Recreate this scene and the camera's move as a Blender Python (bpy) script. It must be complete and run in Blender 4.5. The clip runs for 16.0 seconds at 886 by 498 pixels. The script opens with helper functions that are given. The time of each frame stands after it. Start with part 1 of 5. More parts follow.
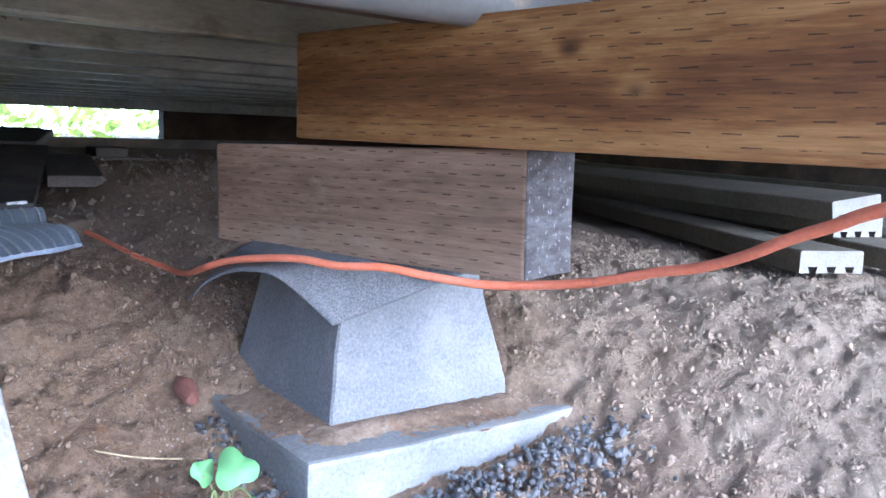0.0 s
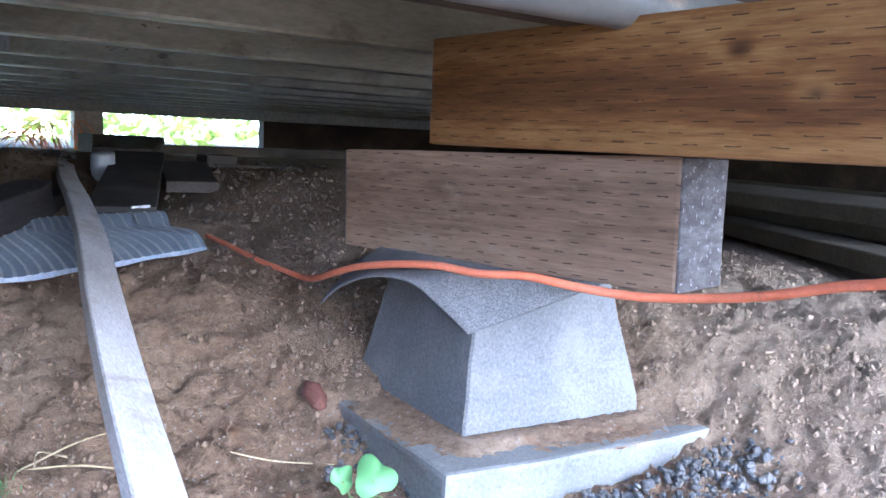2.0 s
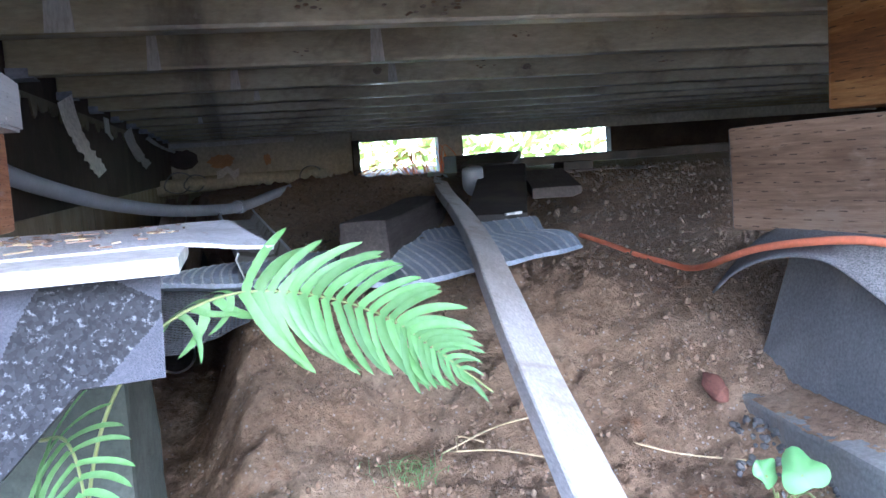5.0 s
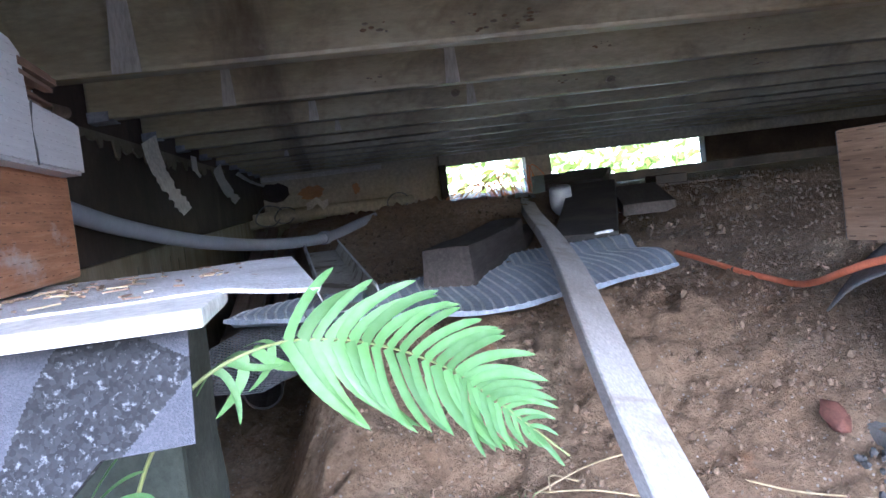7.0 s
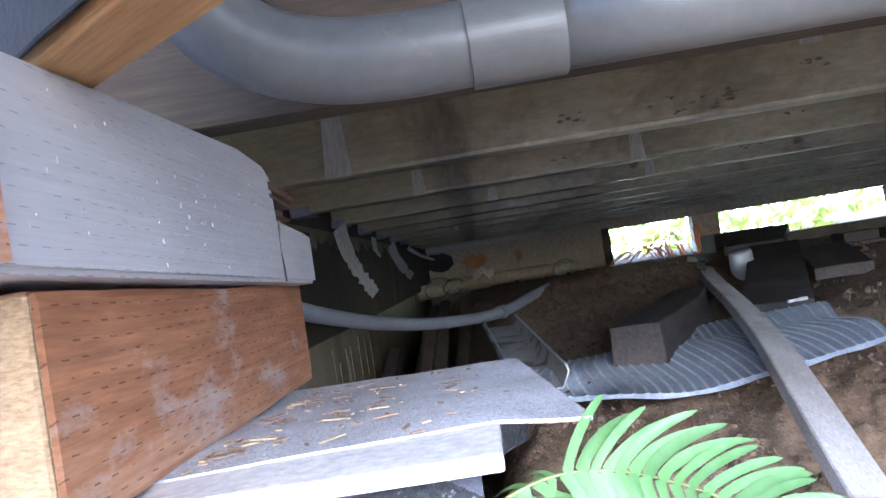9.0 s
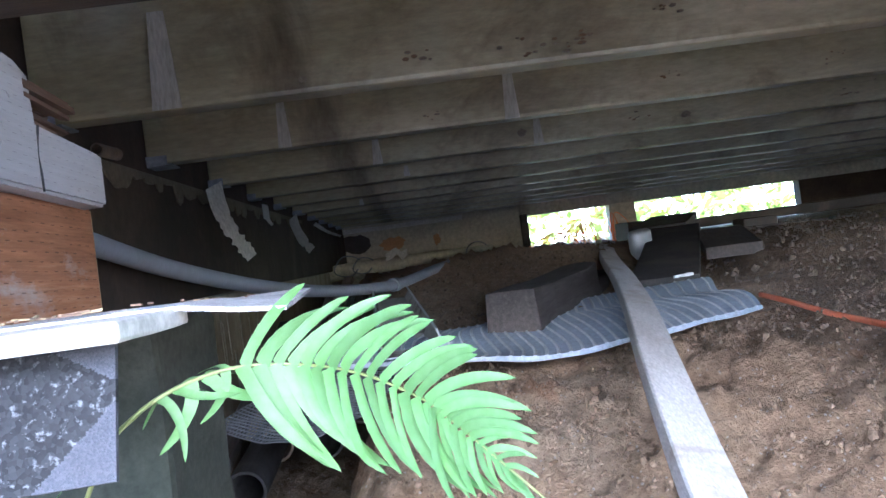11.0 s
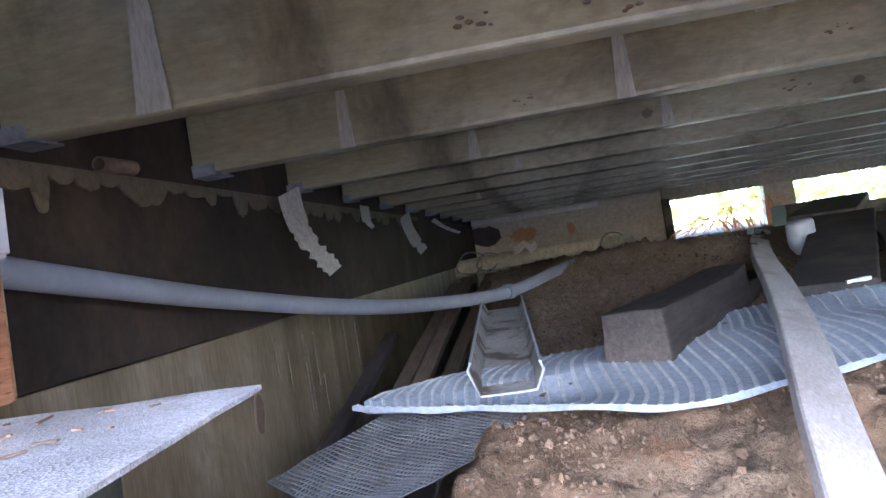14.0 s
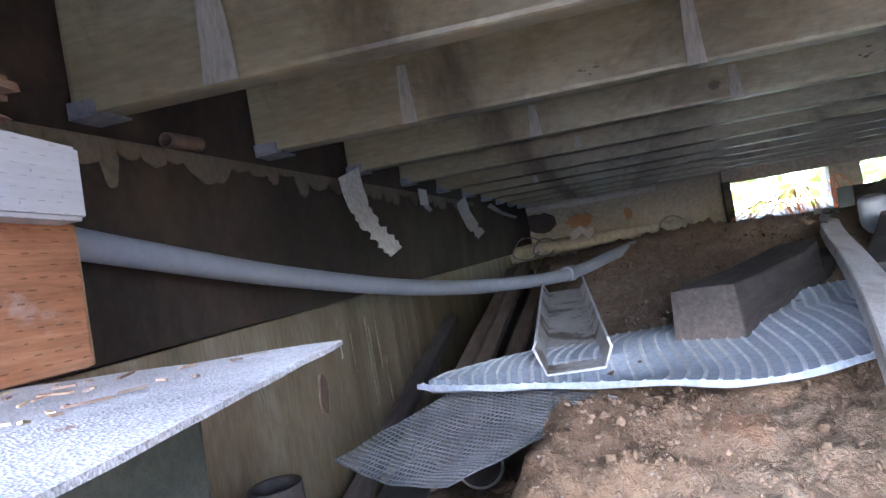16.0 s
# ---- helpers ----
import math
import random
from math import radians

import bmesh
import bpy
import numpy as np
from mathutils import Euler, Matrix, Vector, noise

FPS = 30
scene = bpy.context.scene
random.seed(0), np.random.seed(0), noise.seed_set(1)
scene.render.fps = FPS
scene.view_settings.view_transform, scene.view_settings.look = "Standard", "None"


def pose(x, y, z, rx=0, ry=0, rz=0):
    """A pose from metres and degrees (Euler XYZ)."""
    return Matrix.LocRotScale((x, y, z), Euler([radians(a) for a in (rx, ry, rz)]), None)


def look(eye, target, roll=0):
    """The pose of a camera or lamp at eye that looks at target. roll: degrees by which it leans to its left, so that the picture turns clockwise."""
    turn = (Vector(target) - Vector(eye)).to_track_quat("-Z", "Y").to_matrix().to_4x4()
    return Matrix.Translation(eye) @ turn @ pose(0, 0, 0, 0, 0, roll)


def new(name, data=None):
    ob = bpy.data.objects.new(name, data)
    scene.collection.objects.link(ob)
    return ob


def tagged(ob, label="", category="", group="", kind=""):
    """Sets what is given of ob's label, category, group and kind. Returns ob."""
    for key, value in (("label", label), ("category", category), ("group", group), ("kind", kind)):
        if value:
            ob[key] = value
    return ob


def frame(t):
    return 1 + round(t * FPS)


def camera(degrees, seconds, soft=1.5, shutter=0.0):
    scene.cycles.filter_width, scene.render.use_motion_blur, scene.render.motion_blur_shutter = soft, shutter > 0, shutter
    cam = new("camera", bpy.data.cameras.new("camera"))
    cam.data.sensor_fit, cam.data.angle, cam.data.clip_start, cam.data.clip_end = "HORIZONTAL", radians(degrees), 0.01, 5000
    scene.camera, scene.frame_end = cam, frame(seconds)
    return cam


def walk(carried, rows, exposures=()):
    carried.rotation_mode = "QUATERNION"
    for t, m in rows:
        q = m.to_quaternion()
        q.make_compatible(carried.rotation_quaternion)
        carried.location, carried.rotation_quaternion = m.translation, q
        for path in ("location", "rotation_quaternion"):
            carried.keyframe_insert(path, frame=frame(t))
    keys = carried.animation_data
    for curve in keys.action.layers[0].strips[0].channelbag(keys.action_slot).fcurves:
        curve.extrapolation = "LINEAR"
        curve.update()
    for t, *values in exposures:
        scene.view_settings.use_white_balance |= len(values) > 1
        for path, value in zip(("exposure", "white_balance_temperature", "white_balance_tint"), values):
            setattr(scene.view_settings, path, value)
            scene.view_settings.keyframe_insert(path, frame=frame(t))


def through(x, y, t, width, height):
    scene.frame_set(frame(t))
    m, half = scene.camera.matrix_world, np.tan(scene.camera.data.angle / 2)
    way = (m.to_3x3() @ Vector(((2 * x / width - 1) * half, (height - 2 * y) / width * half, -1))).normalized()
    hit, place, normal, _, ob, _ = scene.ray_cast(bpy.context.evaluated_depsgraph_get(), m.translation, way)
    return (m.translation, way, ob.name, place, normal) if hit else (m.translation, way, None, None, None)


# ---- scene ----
cam = camera(55.8, 16.0)
PATH = [
    (0, (0.573, 0.379, 0.503), (1.923, 1.828, 0.227), 2.0),
    (0.5, (0.546, 0.402, 0.493), (1.871, 1.875, 0.221), 2.6),
    (1, (0.541, 0.416, 0.486), (1.841, 1.912, 0.216), 3.0),
    (1.5, (0.538, 0.429, 0.49), (1.789, 1.967, 0.229), 2.7),
    (2, (0.536, 0.438, 0.492), (1.74, 2.015, 0.239), 2.5),
    (2.5, (0.532, 0.439, 0.495), (1.668, 2.068, 0.261), 1.8),
    (3, (0.503, 0.451, 0.492), (1.534, 2.151, 0.275), 1.1),
    (3.5, (0.499, 0.459, 0.484), (1.453, 2.203, 0.264), 0.9),
    (4, (0.496, 0.458, 0.49), (1.345, 2.255, 0.264), 0.3),
    (4.5, (0.489, 0.461, 0.467), (1.123, 2.344, 0.234), -2.0),
    (7, (0.518, 0.52, 0.466), (0.783, 2.496, 0.317), -6.9),
    (7.5, (0.497, 0.508, 0.489), (0.615, 2.503, 0.428), -8.3),
    (8, (0.465, 0.521, 0.506), (0.397, 2.519, 0.55), -9.4),
    (8.5, (0.466, 0.52, 0.504), (0.392, 2.519, 0.549), -9.4),
    (9, (0.47, 0.521, 0.504), (0.394, 2.519, 0.55), -9.1),
    (9.5, (0.502, 0.517, 0.48), (0.537, 2.516, 0.511), -7.9),
    (10, (0.524, 0.537, 0.457), (0.601, 2.535, 0.478), -7.7),
    (12.5, (0.603, 0.644, 0.435), (0.592, 2.644, 0.395), -6.9),
    (13, (0.601, 0.704, 0.457), (0.438, 2.697, 0.41), -8.4),
    (13.5, (0.618, 0.764, 0.474), (0.367, 2.748, 0.478), -9.0),
    (14, (0.633, 0.802, 0.472), (0.357, 2.783, 0.489), -9.0),
    (14.5, (0.653, 0.811, 0.467), (0.36, 2.789, 0.488), -9.2),
    (15, (0.654, 0.811, 0.455), (0.354, 2.788, 0.476), -9.1),
    (15.5, (0.64, 0.813, 0.454), (0.319, 2.786, 0.472), -9.3),
    (16, (0.613, 0.815, 0.456), (0.213, 2.775, 0.473), -9.7),
]
EXPOSURES = [(0, 1.97, 4530, 15), (4.5, 2.1, 4600, 15), (7, 2.1, 4680, 17), (8.5, 2.24, 4760, 16), (10, 2.25, 4750, 15), (12.5, 2.26, 4560, 13), (13, 2.34, 4560, 14), (14, 2.95, 4750, 18), (16, 2.98, 4750, 17)]
walk(cam, [(t, look(eye, target, roll)) for t, eye, target, roll in PATH], EXPOSURES)

# ---------- world, sun, exposure ----------
world = bpy.data.worlds.new("sky")
scene.world = world
world.use_nodes = True
wn = world.node_tree.nodes
sky = wn.new("ShaderNodeTexSky")
sky.sky_type = "NISHITA"
sky.sun_disc = False
sky.sun_elevation, sky.sun_rotation = radians(33), radians(177)
sky.air_density, sky.dust_density = 1.0, 3.0
world.node_tree.links.new(sky.outputs[0], wn["Background"].inputs[0])
wn["Background"].inputs[1].default_value = 0.25
sun = new("sun", bpy.data.lights.new("sun", "SUN"))
sun.data.energy, sun.data.angle, sun.data.color = 0.42, radians(60), (0.88, 0.95, 1.0)
sun.matrix_basis = look((1.2, -3.1, 2.75), (1.2, 1.0, 0))


# ---------- materials ----------
def material(name):
    m = bpy.data.materials.new(name)
    m.use_nodes = True
    return m, m.node_tree.nodes, m.node_tree.links, m.node_tree.nodes["Principled BSDF"]


def ramp(nodes, stops):
    r = nodes.new("ShaderNodeValToRGB")
    while len(r.color_ramp.elements) < len(stops):
        r.color_ramp.elements.new(0.5)
    for e, (p, c) in zip(r.color_ramp.elements, stops):
        e.position, e.color = p, (*c, 1)
    return r


def noise_node(nodes, links, vec, scale, detail=6, rough=0.6, dist=0.0):
    n = nodes.new("ShaderNodeTexNoise")
    n.inputs["Scale"].default_value, n.inputs["Detail"].default_value = scale, detail
    n.inputs["Roughness"].default_value, n.inputs["Distortion"].default_value = rough, dist
    links.new(vec, n.inputs["Vector"])
    return n.outputs["Fac"]


def coords(nodes, links, stretch=(1, 1, 1), kind="Object"):
    tc, mp = nodes.new("ShaderNodeTexCoord"), nodes.new("ShaderNodeMapping")
    mp.inputs["Scale"].default_value = stretch
    links.new(tc.outputs[kind], mp.inputs["Vector"])
    return mp.outputs["Vector"]


def mix(nodes, links, fac, a, b, mode="MIX"):
    m = nodes.new("ShaderNodeMix")
    m.data_type, m.blend_type = "RGBA", mode
    for sock, v in ((m.inputs[0], fac), (m.inputs[6], a), (m.inputs[7], b)):
        if isinstance(v, bpy.types.NodeSocket):
            links.new(v, sock)
        elif isinstance(v, (int, float)):
            sock.default_value = v
        else:
            sock.default_value = (*v, 1)
    return m.outputs[2]


def math_node(nodes, links, op, *vals):
    m = nodes.new("ShaderNodeMath")
    m.operation = op
    for sock, v in zip(m.inputs, vals):
        if isinstance(v, bpy.types.NodeSocket):
            links.new(v, sock)
        else:
            sock.default_value = v
    return m.outputs[0]


def bump(nodes, links, bsdf, height, strength, distance):
    b = nodes.new("ShaderNodeBump")
    b.inputs["Strength"].default_value, b.inputs["Distance"].default_value = strength, distance
    links.new(height, b.inputs["Height"])
    links.new(b.outputs[0], bsdf.inputs["Normal"])
    return b


def surface(name, stops, scale=8.0, fine=120.0, stretch=(1, 1, 1), rough=0.8, metal=0.0, relief=0.4, depth=0.003,
            stain=None, stain_scale=3.0, stain_at=(0.5, 0.65), fine_amount=0.25, spread=(0.3, 0.7)):
    """Base colour from a coarse noise, broken by a fine one, with stains of their own shape and a fine relief."""
    m, nodes, links, bsdf = material(name)
    v = coords(nodes, links, stretch)
    big = noise_node(nodes, links, v, scale)
    n = len(stops) - 1
    r = ramp(nodes, [(spread[0] + (spread[1] - spread[0]) * i / max(n, 1), c) for i, c in enumerate(stops)])
    links.new(big, r.inputs[0])
    small = noise_node(nodes, links, v, fine, 4, 0.7)
    rs = ramp(nodes, [(0.3, (1 - fine_amount,) * 3), (0.7, (1 + fine_amount,) * 3)])
    links.new(small, rs.inputs[0])
    col = mix(nodes, links, 1.0, r.outputs[0], rs.outputs[0], "MULTIPLY")
    if stain:
        sv = coords(nodes, links)
        sn = noise_node(nodes, links, sv, stain_scale, 8, 0.65, 0.4)
        sr = ramp(nodes, [(stain_at[0], (0, 0, 0)), (stain_at[1], (1, 1, 1))])
        links.new(sn, sr.inputs[0])
        col = mix(nodes, links, sr.outputs[0], col, stain)
    links.new(col, bsdf.inputs["Base Color"])
    bsdf.inputs["Roughness"].default_value, bsdf.inputs["Metallic"].default_value = rough, metal
    h = math_node(nodes, links, "ADD", math_node(nodes, links, "MULTIPLY", big, 0.6), math_node(nodes, links, "MULTIPLY", small, 0.5))
    bump(nodes, links, bsdf, h, relief, depth)
    return m


def timber_material(name, stops, incised=True, knots=True, row=0.0125, pitch=0.042, rough=0.75, wear=None, wear_at=(0.55, 0.75), ring=38.0, slit=0.8, bend=3.2, knots_at=(), contrast=0.5, streak=0.8, thin=0.055):
    """Sawn softwood along its own x axis: grain bands, knots, and the rows of short slits of pressure treatment."""
    m, nodes, links, bsdf = material(name)
    v = coords(nodes, links, (0.9, 9, 9))
    plain = coords(nodes, links)
    sep = nodes.new("ShaderNodeSeparateXYZ")
    links.new(plain, sep.inputs[0])
    warp = noise_node(nodes, links, coords(nodes, links, (1.6, 7, 7)), 2.0, 3, 0.5)
    band = math_node(nodes, links, "ADD", math_node(nodes, links, "MULTIPLY", sep.outputs[2], ring), math_node(nodes, links, "MULTIPLY", warp, bend))
    cores = None
    for kx, kz, kr in knots_at:
        du = math_node(nodes, links, "MULTIPLY", math_node(nodes, links, "SUBTRACT", sep.outputs[0], kx), 0.62)
        dv = math_node(nodes, links, "SUBTRACT", sep.outputs[2], kz)
        far_off = math_node(nodes, links, "SQRT", math_node(nodes, links, "ADD", math_node(nodes, links, "MULTIPLY", du, du), math_node(nodes, links, "MULTIPLY", dv, dv)))
        swell = math_node(nodes, links, "EXPONENT", math_node(nodes, links, "MULTIPLY", far_off, -1.0 / kr))
        band = math_node(nodes, links, "MULTIPLY_ADD", swell, 4.5, band)
        core = math_node(nodes, links, "SUBTRACT", 1.0, math_node(nodes, links, "SMOOTH_MIN", math_node(nodes, links, "DIVIDE", far_off, 0.75 * kr), 1.0, 0.4))
        cores = core if cores is None else math_node(nodes, links, "MAXIMUM", cores, core)
    if knots:
        vor = nodes.new("ShaderNodeTexVoronoi")
        vor.inputs["Scale"].default_value = 4.2
        links.new(coords(nodes, links, (0.75, 1, 1.4)), vor.inputs["Vector"])
        dist = vor.outputs["Distance"]
        swirl = math_node(nodes, links, "MULTIPLY", math_node(nodes, links, "POWER", math_node(nodes, links, "MAXIMUM", math_node(nodes, links, "SUBTRACT", 0.3, dist), 0.0), 1.4), 16.0)
        band = math_node(nodes, links, "ADD", band, swirl)
    rings = noise_node(nodes, links, v, 14.0, 6, 0.7, 0.2)
    wave = math_node(nodes, links, "MULTIPLY_ADD", math_node(nodes, links, "SINE", band), 0.32, 0.5)
    grain = math_node(nodes, links, "MULTIPLY_ADD", rings, 0.9, math_node(nodes, links, "MULTIPLY_ADD", wave, contrast, 0.05 - contrast / 2))
    n = len(stops) - 1
    r = ramp(nodes, [(0.28 + 0.5 * i / n, c) for i, c in enumerate(stops)])
    links.new(grain, r.inputs[0])
    col = r.outputs[0]
    fine = noise_node(nodes, links, coords(nodes, links, (6, 150, 150)), 3.0, 3, 0.6)
    fr = ramp(nodes, [(0.3, (0.78,) * 3), (0.7, (1.15,) * 3)])
    links.new(fine, fr.inputs[0])
    col = mix(nodes, links, streak, col, fr.outputs[0], "MULTIPLY")
    if knots:
        kr = ramp(nodes, [(0.03, (1, 1, 1)), (0.075, (0, 0, 0))])
        links.new(dist, kr.inputs[0])
        col = mix(nodes, links, kr.outputs[0], col, [c * 0.35 for c in stops[0]])
    if cores is not None:
        col = mix(nodes, links, math_node(nodes, links, "MULTIPLY", cores, 0.85), col, [c * 0.5 for c in stops[0]])
    if wear:
        wr = ramp(nodes, [(wear_at[0], (0, 0, 0)), (wear_at[1], (1, 1, 1))])
        links.new(noise_node(nodes, links, coords(nodes, links, (2, 5, 5)), 4.0, 8, 0.7), wr.inputs[0])
        col = mix(nodes, links, wr.outputs[0], col, wear)
    height = math_node(nodes, links, "MULTIPLY", fine, 0.35)
    if incised:
        across = math_node(nodes, links, "ADD", sep.outputs[2], math_node(nodes, links, "MULTIPLY", sep.outputs[1], 1.0))
        k = math_node(nodes, links, "DIVIDE", across, row)
        cell = math_node(nodes, links, "FLOOR", k)
        shift = math_node(nodes, links, "FRACT", math_node(nodes, links, "MULTIPLY", cell, 0.382))
        jitter = math_node(nodes, links, "MULTIPLY", warp, 0.5)
        u = math_node(nodes, links, "FRACT", math_node(nodes, links, "ADD", math_node(nodes, links, "ADD", math_node(nodes, links, "DIVIDE", sep.outputs[0], pitch), shift), jitter))
        wob = math_node(nodes, links, "MULTIPLY", math_node(nodes, links, "SUBTRACT", rings, 0.5), 0.45)
        w = math_node(nodes, links, "ABSOLUTE", math_node(nodes, links, "SUBTRACT", math_node(nodes, links, "FRACT", math_node(nodes, links, "ADD", k, wob)), 0.5))
        cut = math_node(nodes, links, "MULTIPLY", math_node(nodes, links, "LESS_THAN", u, 0.38), math_node(nodes, links, "LESS_THAN", w, thin))
        gap = noise_node(nodes, links, coords(nodes, links, (9, 9, 60)), 6.0, 2, 0.5)
        cut = math_node(nodes, links, "MULTIPLY", cut, math_node(nodes, links, "GREATER_THAN", gap, 0.42))
        col = mix(nodes, links, math_node(nodes, links, "MULTIPLY", cut, slit), col, [c * 0.22 for c in stops[0]])
        height = math_node(nodes, links, "SUBTRACT", height, cut)
    links.new(col, bsdf.inputs["Base Color"])
    bsdf.inputs["Roughness"].default_value = rough
    bump(nodes, links, bsdf, height, 0.5, 0.002)
    return m


def granule_material(name, light, dark, grain=900.0, patch=None, patch_at=(0.5, 0.6), patch_scale=45.0):
    """Mineral granules pressed in bitumen."""
    m, nodes, links, bsdf = material(name)
    v = coords(nodes, links)
    vor = nodes.new("ShaderNodeTexVoronoi")
    vor.inputs["Scale"].default_value = grain
    links.new(v, vor.inputs["Vector"])
    r = ramp(nodes, [(0.1, light), (0.9, dark)])
    sep = nodes.new("ShaderNodeSeparateColor")
    links.new(vor.outputs["Color"], sep.inputs[0])
    links.new(sep.outputs[0], r.inputs[0])
    tone = ramp(nodes, [(0.3, (0.75,) * 3), (0.7, (1.2,) * 3)])
    links.new(noise_node(nodes, links, v, 14.0, 5, 0.6), tone.inputs[0])
    col = mix(nodes, links, 1.0, r.outputs[0], tone.outputs[0], "MULTIPLY")
    if patch:
        pr = ramp(nodes, [(patch_at[0], (0, 0, 0)), (patch_at[1], (1, 1, 1))])
        links.new(noise_node(nodes, links, v, patch_scale, 6, 0.6), pr.inputs[0])
        col = mix(nodes, links, pr.outputs[0], col, patch)
    links.new(col, bsdf.inputs["Base Color"])
    bsdf.inputs["Roughness"].default_value = 0.85
    bump(nodes, links, bsdf, vor.outputs["Distance"], 0.5, 0.001)
    return m


def soil_material():
    m, nodes, links, bsdf = material("soil")
    v = coords(nodes, links)
    big = noise_node(nodes, links, v, 3.0, 7, 0.62)
    r = ramp(nodes, [(0.3, (0.21, 0.137, 0.082)), (0.5, (0.345, 0.24, 0.152)), (0.68, (0.48, 0.375, 0.265))])
    links.new(big, r.inputs[0])
    small = noise_node(nodes, links, v, 70.0, 6, 0.75)
    sr = ramp(nodes, [(0.28, (0.45, 0.43, 0.4)), (0.5, (1, 1, 1)), (0.72, (1.5, 1.5, 1.5))])
    links.new(small, sr.inputs[0])
    col = mix(nodes, links, 0.9, r.outputs[0], sr.outputs[0], "MULTIPLY")
    grit = nodes.new("ShaderNodeTexVoronoi")
    grit.inputs["Scale"].default_value = 190.0
    links.new(v, grit.inputs["Vector"])
    sep = nodes.new("ShaderNodeSeparateColor")
    links.new(grit.outputs["Color"], sep.inputs[0])
    gr = ramp(nodes, [(0.86, (0, 0, 0)), (0.92, (1, 1, 1))])
    links.new(sep.outputs[0], gr.inputs[0])
    near = math_node(nodes, links, "LESS_THAN", grit.outputs["Distance"], 0.35)
    col = mix(nodes, links, math_node(nodes, links, "MULTIPLY", math_node(nodes, links, "MULTIPLY", gr.outputs[0], near), 0.7), col, (0.55, 0.50, 0.44))
    # rusty lumps, and a darker tone far under the deck
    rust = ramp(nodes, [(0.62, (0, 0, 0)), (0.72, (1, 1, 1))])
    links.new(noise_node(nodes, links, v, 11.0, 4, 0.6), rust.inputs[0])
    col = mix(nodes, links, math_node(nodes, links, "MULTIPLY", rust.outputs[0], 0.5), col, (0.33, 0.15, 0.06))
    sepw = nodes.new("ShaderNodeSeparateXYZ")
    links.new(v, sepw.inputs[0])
    deep_edge = math_node(nodes, links, "ADD", sepw.outputs[1], math_node(nodes, links, "MULTIPLY", math_node(nodes, links, "SUBTRACT", big, 0.5), 1.6))
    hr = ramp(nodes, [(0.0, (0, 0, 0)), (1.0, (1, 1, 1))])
    links.new(math_node(nodes, links, "MULTIPLY_ADD", deep_edge, 1.6, -2.7), hr.inputs[0])
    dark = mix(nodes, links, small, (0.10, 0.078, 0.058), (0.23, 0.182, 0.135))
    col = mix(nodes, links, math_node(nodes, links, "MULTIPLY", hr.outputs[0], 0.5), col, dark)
    # unseen ground in front takes a duller tone, to limit bounced light
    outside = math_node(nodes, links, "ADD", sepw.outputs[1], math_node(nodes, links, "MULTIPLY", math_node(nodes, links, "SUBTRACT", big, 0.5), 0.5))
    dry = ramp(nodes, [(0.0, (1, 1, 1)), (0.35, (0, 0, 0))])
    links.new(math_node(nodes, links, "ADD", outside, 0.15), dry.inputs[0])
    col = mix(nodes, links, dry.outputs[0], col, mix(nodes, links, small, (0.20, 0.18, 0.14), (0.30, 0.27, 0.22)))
    east = math_node(nodes, links, "ADD", math_node(nodes, links, "MULTIPLY_ADD", sepw.outputs[1], -0.4, sepw.outputs[0]), math_node(nodes, links, "MULTIPLY", math_node(nodes, links, "SUBTRACT", big, 0.5), 0.9))
    sand = ramp(nodes, [(0.0, (0, 0, 0)), (1.0, (0.75, 0.75, 0.75))])
    links.new(math_node(nodes, links, "MULTIPLY_ADD", east, 2.0, -1.6), sand.inputs[0])
    col = mix(nodes, links, sand.outputs[0], col, mix(nodes, links, small, (0.24, 0.19, 0.13), (0.56, 0.475, 0.365)))
    moss = ramp(nodes, [(0.66, (0, 0, 0)), (0.74, (1, 1, 1))])
    links.new(noise_node(nodes, links, v, 6.5, 5, 0.7), moss.inputs[0])
    col = mix(nodes, links, math_node(nodes, links, "MULTIPLY", moss.outputs[0], 0.25), col, (0.10, 0.13, 0.03))
    links.new(col, bsdf.inputs["Base Color"])
    bsdf.inputs["Roughness"].default_value = 0.95
    h = math_node(nodes, links, "ADD", small, math_node(nodes, links, "MULTIPLY", noise_node(nodes, links, v, 260.0, 3, 0.7), 0.5))
    bump(nodes, links, bsdf, h, 1.0, 0.013)
    return m


